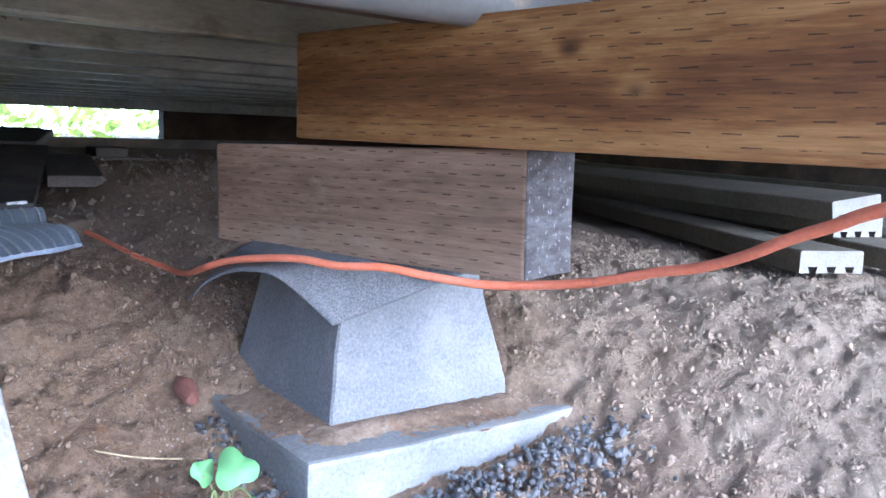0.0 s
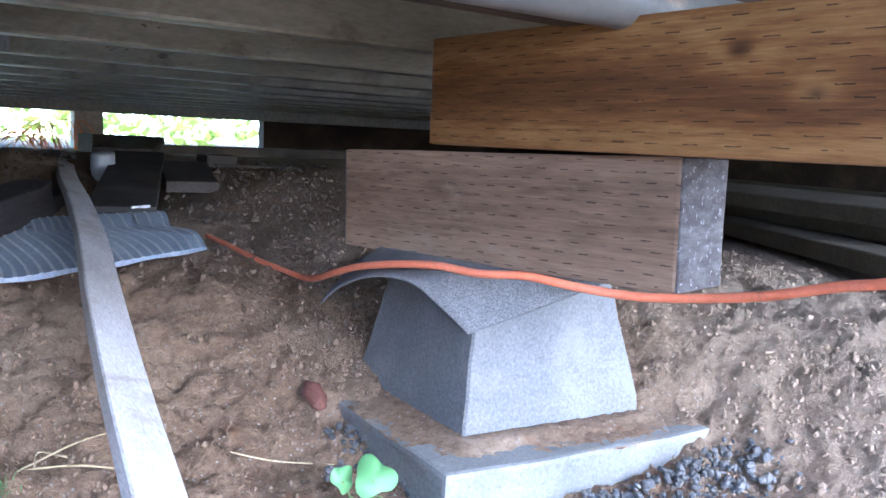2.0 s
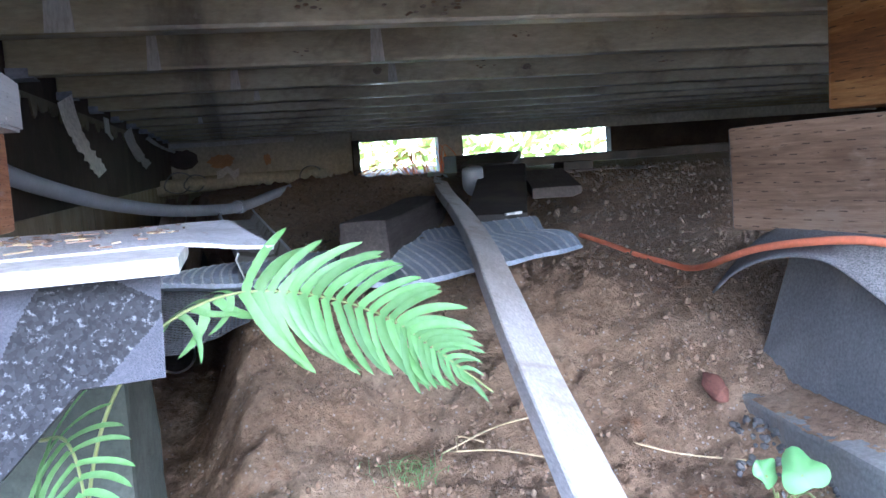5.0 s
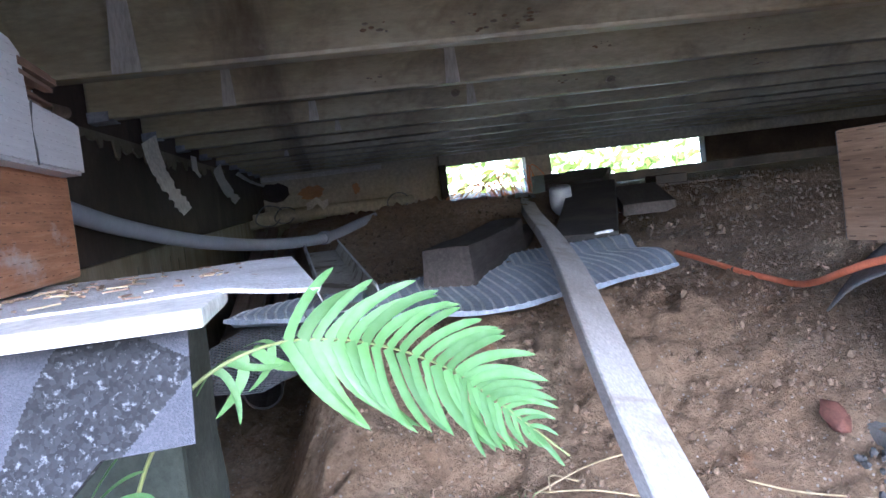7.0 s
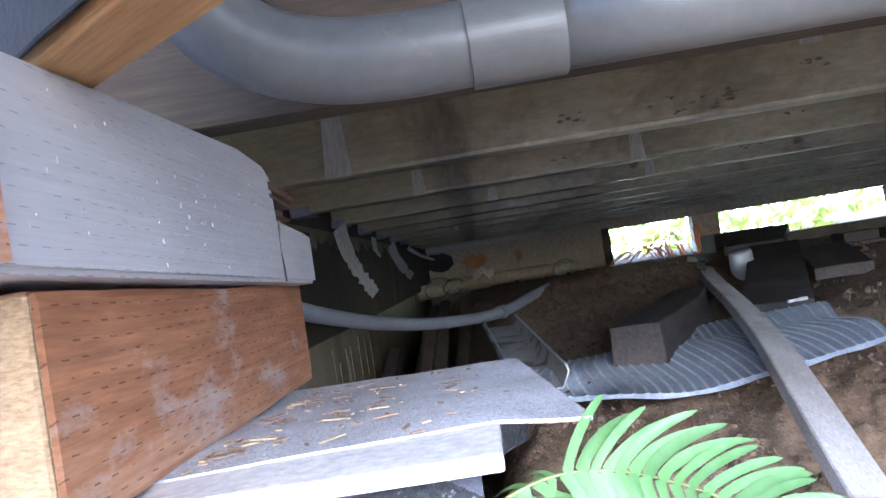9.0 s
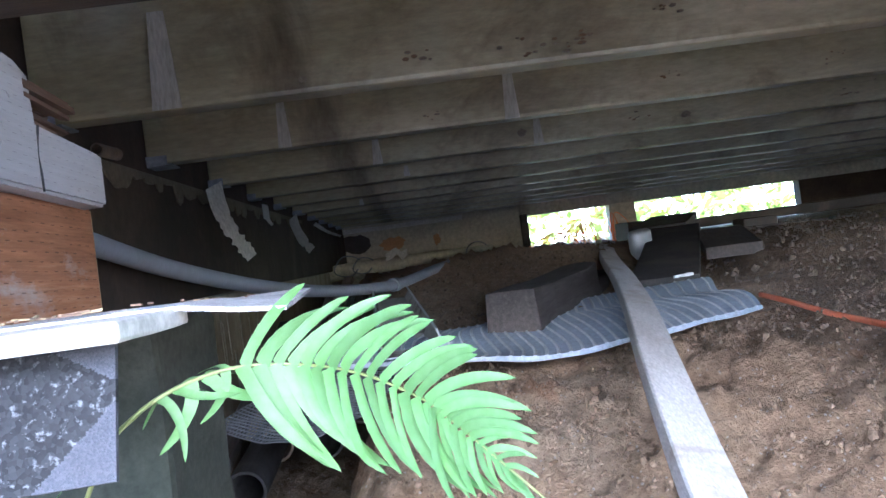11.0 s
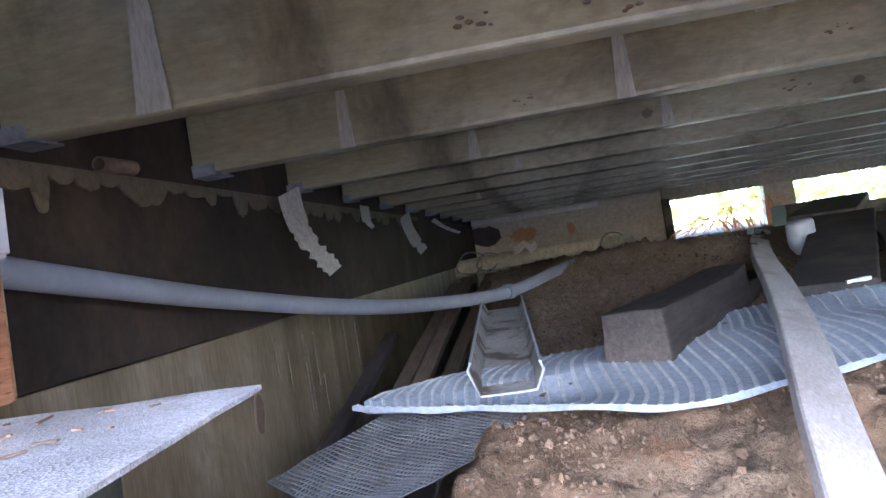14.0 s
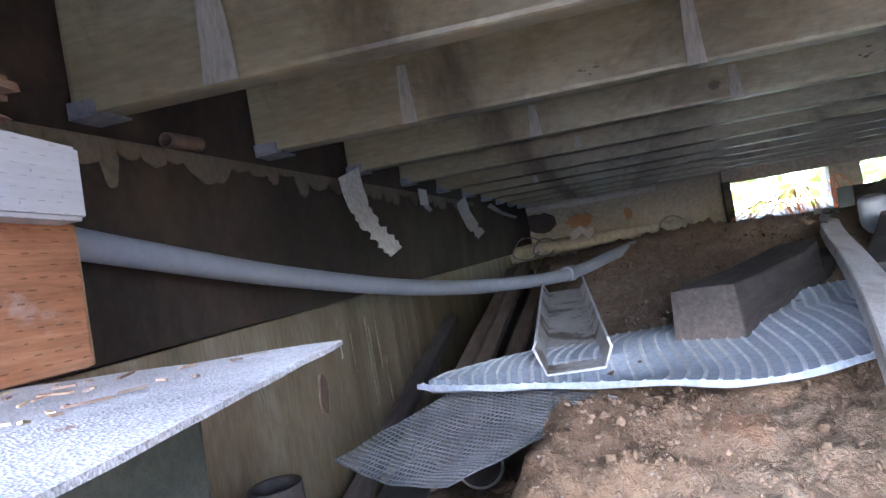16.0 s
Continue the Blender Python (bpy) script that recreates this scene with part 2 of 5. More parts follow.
def crumb_material():
    m, nodes, links, bsdf = material("soil_crumb")
    geo = nodes.new("ShaderNodeNewGeometry")
    r = ramp(nodes, [(0.0, (0.14, 0.095, 0.06)), (0.45, (0.28, 0.20, 0.135)), (0.93, (0.25, 0.18, 0.12)), (1.0, (0.31, 0.24, 0.17))])
    links.new(geo.outputs["Random Per Island"], r.inputs[0])
    v = coords(nodes, links)
    small = noise_node(nodes, links, v, 240.0, 4, 0.7)
    sr = ramp(nodes, [(0.3, (0.7,) * 3), (0.7, (1.25,) * 3)])
    links.new(small, sr.inputs[0])
    # darker further in, as the soil is
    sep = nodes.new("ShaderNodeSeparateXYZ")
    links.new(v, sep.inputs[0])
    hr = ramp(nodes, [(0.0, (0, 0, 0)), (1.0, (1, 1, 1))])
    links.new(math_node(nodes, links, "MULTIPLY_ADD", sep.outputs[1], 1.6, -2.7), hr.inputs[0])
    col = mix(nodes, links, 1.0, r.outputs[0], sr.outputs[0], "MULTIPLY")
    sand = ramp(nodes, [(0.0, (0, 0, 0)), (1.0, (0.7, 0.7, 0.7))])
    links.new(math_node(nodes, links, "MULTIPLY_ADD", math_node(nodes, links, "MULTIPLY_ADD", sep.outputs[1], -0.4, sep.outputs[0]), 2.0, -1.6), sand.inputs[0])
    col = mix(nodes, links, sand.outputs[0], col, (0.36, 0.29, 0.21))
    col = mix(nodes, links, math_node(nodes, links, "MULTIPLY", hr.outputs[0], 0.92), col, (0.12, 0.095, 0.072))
    links.new(col, bsdf.inputs["Base Color"])
    bsdf.inputs["Roughness"].default_value = 0.95
    bump(nodes, links, bsdf, small, 0.6, 0.002)
    return m


M_SOIL = soil_material()
M_BEAM = timber_material("fir_beam", [(0.118, 0.044, 0.009), (0.218, 0.096, 0.022), (0.375, 0.20, 0.062)], row=0.0105, pitch=0.045, knots=False, bend=1.4, ring=60, contrast=0.62, knots_at=((0.455, 0.096, 0.013), (0.53, 0.055, 0.016), (1.05, 0.05, 0.016)))
M_TREATED = timber_material("treated_timber", [(0.19, 0.12, 0.072), (0.31, 0.208, 0.132), (0.41, 0.29, 0.195)], row=0.0118, pitch=0.034, knots=False, wear=(0.40, 0.315, 0.235), wear_at=(0.56, 0.8))
M_TREATED_RED = timber_material("treated_timber_red", slit=0.65, thin=0.05, stops=[(0.30, 0.125, 0.052), (0.46, 0.215, 0.098), (0.60, 0.36, 0.215)], row=0.0066, pitch=0.0165, knots=False, wear=(0.58, 0.53, 0.50), wear_at=(0.55, 0.72))
M_WHITEWASH = timber_material("whitewashed_timber", slit=0.42, thin=0.035, stops=[(0.45, 0.44, 0.445), (0.50, 0.49, 0.495), (0.55, 0.54, 0.545)], row=0.0062, pitch=0.014, knots=False, wear=(0.36, 0.32, 0.30), wear_at=(0.66, 0.74), streak=0.2, contrast=0.15)
M_JOIST = surface("painted_joist", [(0.21, 0.178, 0.095), (0.34, 0.30, 0.18), (0.45, 0.405, 0.27)], 2.6, 60, (0.8, 2, 3), rough=0.27, relief=0.15, depth=0.002, stain=(0.10, 0.073, 0.04), stain_scale=6, stain_at=(0.53, 0.72), fine_amount=0.18)
M_JOIST.node_tree.nodes["Principled BSDF"].inputs["Coat Weight"].default_value = 0.8
M_JOIST.node_tree.nodes["Principled BSDF"].inputs["Coat Roughness"].default_value = 0.33
M_RIM = timber_material("bare_rim_joist", [(0.034, 0.022, 0.012), (0.058, 0.039, 0.022), (0.088, 0.062, 0.034)], incised=False, knots=False, ring=20, contrast=0.25)
# near-black, well below the boards' own brown, to hold shade between the joists
M_UNDER_DARK = surface("darkened_deck_underside", [(0.02, 0.017, 0.014), (0.04, 0.034, 0.027)], 6, 90, relief=0.3)
M_OLDWOOD = timber_material("old_wood", [(0.036, 0.031, 0.028), (0.072, 0.062, 0.056), (0.125, 0.109, 0.099)], incised=False)
M_FRESH = timber_material("fresh_wood", [(0.22, 0.105, 0.03), (0.34, 0.18, 0.06), (0.46, 0.28, 0.11)], incised=False, knots=False)
M_ENDGRAIN = surface("end_grain", [(0.06, 0.052, 0.047), (0.11, 0.10, 0.095), (0.19, 0.18, 0.175)], 30, 220, (1, 1, 3), rough=0.7, relief=0.8, stain=(0.48, 0.48, 0.50), stain_scale=130, stain_at=(0.58, 0.66))
M_ENDLIT = surface("fresh_end_grain", [(0.31, 0.20, 0.10), (0.44, 0.32, 0.175)], 30, 240, (1, 1, 3), relief=0.7)
M_SPLINTER = timber_material("splintered_wood", [(0.12, 0.07, 0.045), (0.22, 0.14, 0.09), (0.36, 0.26, 0.18)], incised=False, knots=False)
M_CONCRETE = surface("concrete", [(0.16, 0.164, 0.166), (0.205, 0.208, 0.21), (0.25, 0.253, 0.256)], 5, 260, rough=0.9, relief=0.5, depth=0.002, fine_amount=0.3, stain=(0.30, 0.295, 0.28), stain_scale=9, stain_at=(0.55, 0.75))
M_PAD = surface("wet_concrete", [(0.20, 0.205, 0.195), (0.26, 0.265, 0.255), (0.33, 0.335, 0.325)], 7, 200, rough=0.6, relief=0.4, stain=(0.33, 0.27, 0.19), stain_scale=6, stain_at=(0.52, 0.66))
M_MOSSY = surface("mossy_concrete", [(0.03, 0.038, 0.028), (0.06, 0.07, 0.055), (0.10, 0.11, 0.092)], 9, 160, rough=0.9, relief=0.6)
M_SHINGLE = granule_material("grey_shingle", (0.27, 0.275, 0.285), (0.12, 0.123, 0.128))
M_SHINGLE_L = granule_material("pale_shingle", (0.66, 0.67, 0.70), (0.40, 0.41, 0.43), patch=(0.30, 0.17, 0.09), patch_at=(0.66, 0.72))
M_SHINGLE_D = granule_material("blue_grey_shingle", (0.095, 0.10, 0.125), (0.07, 0.074, 0.092), 1400.0)
M_BITUMEN = granule_material("bitumen_back", (0.035, 0.037, 0.043), (0.015, 0.016, 0.02), 500, patch=(0.19, 0.20, 0.225), patch_at=(0.57, 0.70), patch_scale=330.0)
M_WHITE = surface("white_trim", [(0.66, 0.65, 0.63), (0.76, 0.75, 0.73)], 12, 150, rough=0.5, relief=0.2, stain=(0.42, 0.33, 0.23), stain_scale=14, stain_at=(0.66, 0.75))
M_STICK = surface("pale_batten", [(0.50, 0.48, 0.46), (0.62, 0.60, 0.59), (0.70, 0.69, 0.68)], 5, 90, (5, 0.8, 5), rough=0.6, relief=0.25, stain=(0.36, 0.29, 0.22), stain_scale=9, stain_at=(0.56, 0.72))
M_CORD = surface("orange_cord", [(0.86, 0.24, 0.11), (0.92, 0.32, 0.18)], 20, 200, rough=0.5, relief=0.15, stain=(0.35, 0.13, 0.08), stain_scale=25, stain_at=(0.64, 0.75), fine_amount=0.1)
M_PVC = surface("grey_pvc", [(0.125, 0.124, 0.117), (0.168, 0.166, 0.156)], 5, 80, rough=0.38, relief=0.1, stain=(0.42, 0.33, 0.22), stain_scale=7, stain_at=(0.6, 0.76), fine_amount=0.08)
M_HOSE = surface("pale_hose", [(0.29, 0.32, 0.38), (0.38, 0.41, 0.47)], 6, 60, rough=0.5, relief=0.1, fine_amount=0.08)
M_MAT = surface("blue_mat", [(0.36, 0.42, 0.52), (0.48, 0.54, 0.63)], 9, 140, rough=0.6, relief=0.3)
M_STRIPE = surface("mat_stripe", [(0.62, 0.66, 0.70), (0.74, 0.77, 0.80)], 12, 90, rough=0.45, relief=0.2)
M_NET = surface("net", [(0.10, 0.107, 0.118), (0.21, 0.22, 0.24)], 20, 200, rough=0.6, relief=0.2)
M_WALLDARK = surface("dark_sheathing", [(0.024, 0.017, 0.013), (0.05, 0.036, 0.025), (0.082, 0.06, 0.041)], 5, 60, (1, 1, 1), rough=0.85, relief=0.3, stain=(0.125, 0.092, 0.055), stain_scale=4, stain_at=(0.52, 0.78))
M_WALLTAN = surface("stained_panel", [(0.18, 0.14, 0.078), (0.31, 0.255, 0.16), (0.43, 0.375, 0.265)], 4, 60, (1, 3.5, 0.5), rough=0.6, relief=0.2, stain=(0.14, 0.09, 0.045), stain_scale=3, stain_at=(0.52, 0.76), spread=(0.25, 0.75))
M_PEEL = surface("peeled_paint", [(0.15, 0.125, 0.085), (0.23, 0.195, 0.135)], 12, 120, rough=0.8, relief=0.3)
M_STRIP = surface("torn_membrane", [(0.58, 0.56, 0.52), (0.70, 0.68, 0.64)], 14, 120, rough=0.6, relief=0.2)
M_KNOT = surface("knot", [(0.10, 0.075, 0.05), (0.26, 0.21, 0.14)], 60, 300, rough=0.6, relief=0.4)
M_STREAK = surface("water_streak", [(0.16, 0.14, 0.095), (0.22, 0.20, 0.15)], 30, 140, (2, 1, 0.4), rough=0.6, relief=0.2)
M_RUSTMARK = surface("rust_mark", [(0.15, 0.09, 0.045), (0.22, 0.15, 0.08)], 60, 300, rough=0.8, relief=0.3)
M_DRIP = surface("pale_drip", [(0.36, 0.335, 0.27), (0.47, 0.44, 0.375)], 30, 140, (2, 1, 0.4), rough=0.7, relief=0.2)
M_FARWALL = surface("far_wall_paint", [(0.46, 0.42, 0.33), (0.60, 0.56, 0.46)], 4, 50, rough=0.8, relief=0.3)
M_FARPATCH = surface("bare_patch", [(0.45, 0.25, 0.13), (0.56, 0.34, 0.19)], 14, 120, relief=0.3)
M_DARKPATCH = surface("dark_patch", [(0.05, 0.045, 0.05), (0.08, 0.07, 0.075)], 14, 120, relief=0.3)
M_ZINC = surface("zinc", [(0.22, 0.22, 0.22), (0.40, 0.41, 0.42)], 20, 120, rough=0.45, metal=0.85, relief=0.15)
M_BLUEGREY = surface("dull_blue_grey", [(0.16, 0.17, 0.19), (0.34, 0.36, 0.40)], 45, 120, rough=0.5, metal=0.2, relief=0.2)
M_FACING = surface("black_facing", [(0.006, 0.006, 0.007), (0.014, 0.013, 0.013)], 40, 300, rough=0.95, relief=0.5)
M_BLACK = surface("black_rubber", [(0.032, 0.031, 0.031), (0.07, 0.066, 0.063)], 8, 120, rough=0.7, relief=0.4, stain=(0.10, 0.085, 0.07), stain_scale=8)
M_GUTTER = surface("dirty_gutter", [(0.45, 0.44, 0.42), (0.58, 0.57, 0.55)], 9, 110, rough=0.5, relief=0.2, stain=(0.15, 0.125, 0.10), stain_scale=11, stain_at=(0.5, 0.58))
M_RUSTPIPE = surface("old_pipe", [(0.15, 0.11, 0.08), (0.24, 0.18, 0.13)], 12, 120, rough=0.8, relief=0.4)
M_DECKBOARD = surface("composite_board", [(0.13, 0.115, 0.08), (0.20, 0.178, 0.13)], 8, 130, (1, 1, 1), rough=0.75, relief=0.3)
M_BOARDEND = surface("cut_board_end", [(0.25, 0.24, 0.215), (0.33, 0.315, 0.285)], 30, 200, rough=0.7, relief=0.3)
M_BOTTLE = surface("cloudy_plastic", [(0.34, 0.38, 0.44), (0.46, 0.50, 0.56)], 12, 90, rough=0.35, relief=0.1, fine_amount=0.06)
M_STONE = surface("dark_gravel", [(0.065, 0.065, 0.066), (0.12, 0.12, 0.12), (0.20, 0.198, 0.194)], 18, 160, rough=0.7, relief=0.5)
M_LATH = timber_material("brown_lath", [(0.12, 0.08, 0.055), (0.20, 0.145, 0.105), (0.30, 0.235, 0.18)], incised=False, knots=False)
M_CRUMB = crumb_material()
M_RED = surface("red_stone", [(0.12, 0.05, 0.036), (0.20, 0.088, 0.064)], 20, 160, rough=0.8, relief=0.4)
M_STRAW = surface("straw", [(0.45, 0.36, 0.20), (0.6, 0.5, 0.32)], 30, 120, rough=0.8)
# for the unseen wall, kept pale so that it bounces more light
M_FASCIA = surface("house_wall", [(0.52, 0.49, 0.43), (0.62, 0.59, 0.53)], 3, 50, relief=0.3)


def leaf_material(name, dark, light, through=0.35):
    m, nodes, links, bsdf = material(name)
    v = coords(nodes, links)
    oi = nodes.new("ShaderNodeObjectInfo")
    r = ramp(nodes, [(0.25, dark), (0.75, light)])
    links.new(noise_node(nodes, links, v, 4.0, 3, 0.5), r.inputs[0])
    tone = ramp(nodes, [(0.0, (0.8,) * 3), (1.0, (1.2,) * 3)])
    links.new(oi.outputs["Random"], tone.inputs[0])
    col = mix(nodes, links, 1.0, r.outputs[0], tone.outputs[0], "MULTIPLY")
    links.new(col, bsdf.inputs["Base Color"])
    bsdf.inputs["Roughness"].default_value = 0.34
    tr = nodes.new("ShaderNodeBsdfTranslucent")
    links.new(col, tr.inputs["Color"])
    ms = nodes.new("ShaderNodeMixShader")
    ms.inputs[0].default_value = through
    links.new(bsdf.outputs[0], ms.inputs[1])
    links.new(tr.outputs[0], ms.inputs[2])
    links.new(ms.outputs[0], nodes["Material Output"].inputs["Surface"])
    bump(nodes, links, bsdf, noise_node(nodes, links, v, 300.0, 3, 0.6), 0.2, 0.001)
    return m


M_FERN = leaf_material("fern_green", (0.135, 0.30, 0.07), (0.22, 0.39, 0.17), 0.28)
M_FERNSTEM = leaf_material("fern_stem", (0.24, 0.33, 0.10), (0.36, 0.40, 0.17), 0.1)
M_DRY = leaf_material("dry_stem", (0.60, 0.22, 0.06), (0.80, 0.40, 0.15), 0.8)
M_CLOVER = leaf_material("clover_green", (0.17, 0.40, 0.15), (0.27, 0.50, 0.22))
M_SHRUB = leaf_material("shrub_green", (0.28, 0.36, 0.04), (0.55, 0.56, 0.14), 0.65)


# ---------- building helpers ----------
def thing(name, label, category, at=(0, 0, 0), group="", kind="", m=None):
    e = new(name)
    e.empty_display_size = 0.05
    e.matrix_basis = m if m is not None else Matrix.Translation(at)
    return tagged(e, label, category, group, kind)


def part(name, bm, mats, parent=None, label="", m=None, smooth=False):
    """Links a bmesh as one mesh object. m is its world pose; the parent's pose is taken off it."""
    me = bpy.data.meshes.new(name)
    bm.to_mesh(me)
    bm.free()
    for mt in mats if isinstance(mats, (list, tuple)) else [mats]:
        me.materials.append(mt)
    if smooth:
        me.polygons.foreach_set("use_smooth", [True] * len(me.polygons))
    ob = new(name, me)
    m = m if m is not None else Matrix.Identity(4)
    if parent is not None:
        ob.parent = parent
        up = parent.matrix_basis.copy()
        if parent.parent is not None:
            up = parent.parent.matrix_basis @ up
        ob.matrix_basis = up.inverted() @ m
    else:
        ob.matrix_basis = m
    if label:
        ob["label"] = label
    return ob


def add_box(bm, x0, x1, y0, y1, z0, z1, bev=0.0, seg=2, mat=0, end_mat=None):
    r = bmesh.ops.create_cube(bm, size=1.0, matrix=Matrix.Translation(((x0 + x1) / 2, (y0 + y1) / 2, (z0 + z1) / 2)) @ Matrix.Diagonal((x1 - x0, y1 - y0, z1 - z0, 1)))
    vs = r["verts"]
    faces = {f for v in vs for f in v.link_faces}
    for f in faces:
        f.material_index = mat
        if end_mat is not None and abs(f.normal.x) > 0.9:
            f.material_index = end_mat
    if bev:
        bmesh.ops.bevel(bm, geom=list({e for v in vs for e in v.link_edges}), offset=bev, segments=seg, affect="EDGES", profile=0.6)
    return vs


def box(*a, **k):
    bm = bmesh.new()
    add_box(bm, *a, **k)
    return bm


def worn(bm, amount, scale, seed=0.0, cuts=0):
    """Uneven faces and edges on a mesh, along its normals."""
    if cuts:
        bmesh.ops.subdivide_edges(bm, edges=bm.edges[:], cuts=cuts, use_grid_fill=True)
    for v in bm.verts:
        v.co += amount * noise.noise_vector(v.co * scale + Vector((seed, seed * 1.7, 3.1)))
    bm.normal_update()
    return bm


def smooth_line(points, per=8):
    """Points on a smooth curve through the given ones."""
    p = [Vector(q) for q in points]
    p = [2 * p[0] - p[1], *p, 2 * p[-1] - p[-2]]
    out = []
    for a, b, c, d in zip(p, p[1:], p[2:], p[3:]):
        for i in range(per):
            t = i / per
            out.append(0.5 * (2 * b + (c - a) * t + (2 * a - 5 * b + 4 * c - d) * t * t + (3 * b - a - 3 * c + d) * t ** 3))
    return out + [p[-2]]


def tube(points, radius, sides=12, per=8, bm=None, caps=True, taper=None):
    bm = bm or bmesh.new()
    line = smooth_line(points, per) if per > 1 else [Vector(q) for q in points]
    rings, side = [], None
    for i, c in enumerate(line):
        d = (line[min(i + 1, len(line) - 1)] - line[max(i - 1, 0)]).normalized()
        side = (side - d * side.dot(d)).normalized() if side is not None else d.orthogonal().normalized()
        up = d.cross(side)
        rad = radius * (1 if taper is None else 1 + (taper - 1) * i / (len(line) - 1))
        rings.append([bm.verts.new(c + rad * (math.cos(2 * math.pi * k / sides) * side + math.sin(2 * math.pi * k / sides) * up)) for k in range(sides)])
    for a, b in zip(rings, rings[1:]):
        for k in range(sides):
            bm.faces.new((a[k], a[(k + 1) % sides], b[(k + 1) % sides], b[k]))
    if caps:
        bm.faces.new(rings[0][::-1])
        bm.faces.new(rings[-1])
    return bm


def hollow_pipe(start, end, radius, wall=0.003, sides=24):
    """A straight pipe that is open at both ends."""
    bm = bmesh.new()
    a, b = Vector(start), Vector(end)
    d = (b - a).normalized()
    s = d.orthogonal().normalized()
    u = d.cross(s)
    loops = []
    for c, r in ((a, radius), (b, radius), (b, radius - wall), (a, radius - wall)):
        loops.append([bm.verts.new(c + r * (math.cos(2 * math.pi * k / sides) * s + math.sin(2 * math.pi * k / sides) * u)) for k in range(sides)])
    for i in range(4):
        p, q = loops[i], loops[(i + 1) % 4]
        for k in range(sides):
            bm.faces.new((p[k], p[(k + 1) % sides], q[(k + 1) % sides], q[k]))
    return bm


def sheet(rows, thick, wave=0.0):
    """A thin solid sheet through a grid of points."""
    bm = bmesh.new()
    n, m = len(rows), len(rows[0])
    grid = [[bm.verts.new(p) for p in row] for row in rows]
    for i in range(n - 1):
        for j in range(m - 1):
            bm.faces.new((grid[i][j], grid[i + 1][j], grid[i + 1][j + 1], grid[i][j + 1]))
    bm.normal_update()
    if thick:
        bmesh.ops.solidify(bm, geom=bm.faces[:], thickness=thick)
    return bm


def axis_pose(a, b, roll=0.0):
    """A pose at a whose x axis points to b and whose z axis is up."""
    x = (Vector(b) - Vector(a)).normalized()
    y = Vector((0, 0, 1)).cross(x).normalized()
    z = x.cross(y)
    r = Matrix((x, y, z)).transposed().to_4x4()
    return Matrix.Translation(a) @ r @ Matrix.Rotation(radians(roll), 4, "X")


# ---------- ground ----------
PROFILE = [(0.0, 0.03), (0.6, 0.065), (0.84, 0.10), (0.92, 0.128), (1.0, 0.168), (1.1, 0.212), (1.2, 0.248), (1.45, 0.272), (1.7, 0.284), (1.95, 0.305), (2.2, 0.355), (2.4, 0.383), (3.0, 0.372), (4.6, 0.375), (90, 0.38)]
PR, PZ = [p[0] for p in PROFILE], [p[1] for p in PROFILE]


def smoothstep(a, b, x):
    t = min(max((x - a) / (b - a), 0.0), 1.0)
    return t * t * (3 - 2 * t)


def ground_z(x, y, rough=True):
    dx, dy = x - 0.7, y - 0.5
    r = math.hypot(dx, dy)
    toward = (0.45 * dx + 0.9 * dy) / max(r, 1e-6)
    w = smoothstep(-0.35, 0.15, toward)
    z = 0.04 + w * (float(np.interp(r, PR, PZ)) - 0.04)
    z += 0.03 * math.exp(-((y - 3.0) / 0.22) ** 2) * smoothstep(0.45, 0.7, x) * (1 - smoothstep(1.15, 1.5, x))
    z -= 0.075 * math.exp(-((x - 1.2) / 0.14) ** 2 - ((y - 2.72) / 0.3) ** 2)
    z -= 0.03 * smoothstep(1.9, 2.2, x) * (1 - smoothstep(1.6, 2.2, y))
    east = smoothstep(1.12, 1.5, x - 0.55 * y) * (1 - smoothstep(3.0, 3.6, y))
    z += east * (min(z, 0.248) - z)
    # hollow under the wall
    edge = 0.56 + 0.05 * math.sin(3 * y) - 0.14 * smoothstep(2.0, 3.2, y)
    hollow = (1 - smoothstep(edge - 0.12, edge, x)) * smoothstep(1.0, 1.4, y)
    z += hollow * (0.06 - z)
    if rough:
        near = 1 - smoothstep(3.5, 6.5, r)
        p = Vector((x, y, 0))
        lump = max(1 - smoothstep(0.95, 1.35, x), 0.55 * (1 - smoothstep(1.5, 1.9, y)))
        z += near * (0.014 * noise.noise(p * 5.5) + (0.008 + 0.007 * lump) * noise.noise(p * 15) + (0.004 + 0.007 * lump) * noise.noise(p * 38) + (0.0045 + 0.006 * lump) * noise.noise(p * 85))
        crumb = max(0.0, noise.noise(p * 30 + Vector((7, 3, 1))) - 0.12)
        z += near * (0.004 + 0.016 * lump) * crumb
    return z


def lines(stops):
    out = []
    for a, b, step in stops:
        n = max(1, round((b - a) / step))
        out += [a + (b - a) * i / n for i in range(n)]
    return out + [stops[-1][1]]


gx = lines([(-60, -10, 10), (-10, -0.5, 1.5), (-0.5, 0.2, 0.1), (0.2, 2.1, 0.0085), (2.1, 3.2, 0.02), (3.2, 8, 0.3), (8, 60, 10)])
gy = lines([(-60, -10, 10), (-10, -0.5, 1.2), (-0.5, 0.7, 0.06), (0.7, 2.2, 0.0085), (2.2, 3.3, 0.018), (3.3, 5.6, 0.05), (5.6, 12, 0.5), (12, 60, 8)])
verts = [(x, y, ground_z(x, y)) for y in gy for x in gx]
nx = len(gx)
faces = [(j * nx + i, j * nx + i + 1, (j + 1) * nx + i + 1, (j + 1) * nx + i) for j in range(len(gy) - 1) for i in range(nx - 1)]
gm = bpy.data.meshes.new("ground")
gm.from_pydata(verts, [], faces)
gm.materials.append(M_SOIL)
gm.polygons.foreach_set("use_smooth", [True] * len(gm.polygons))
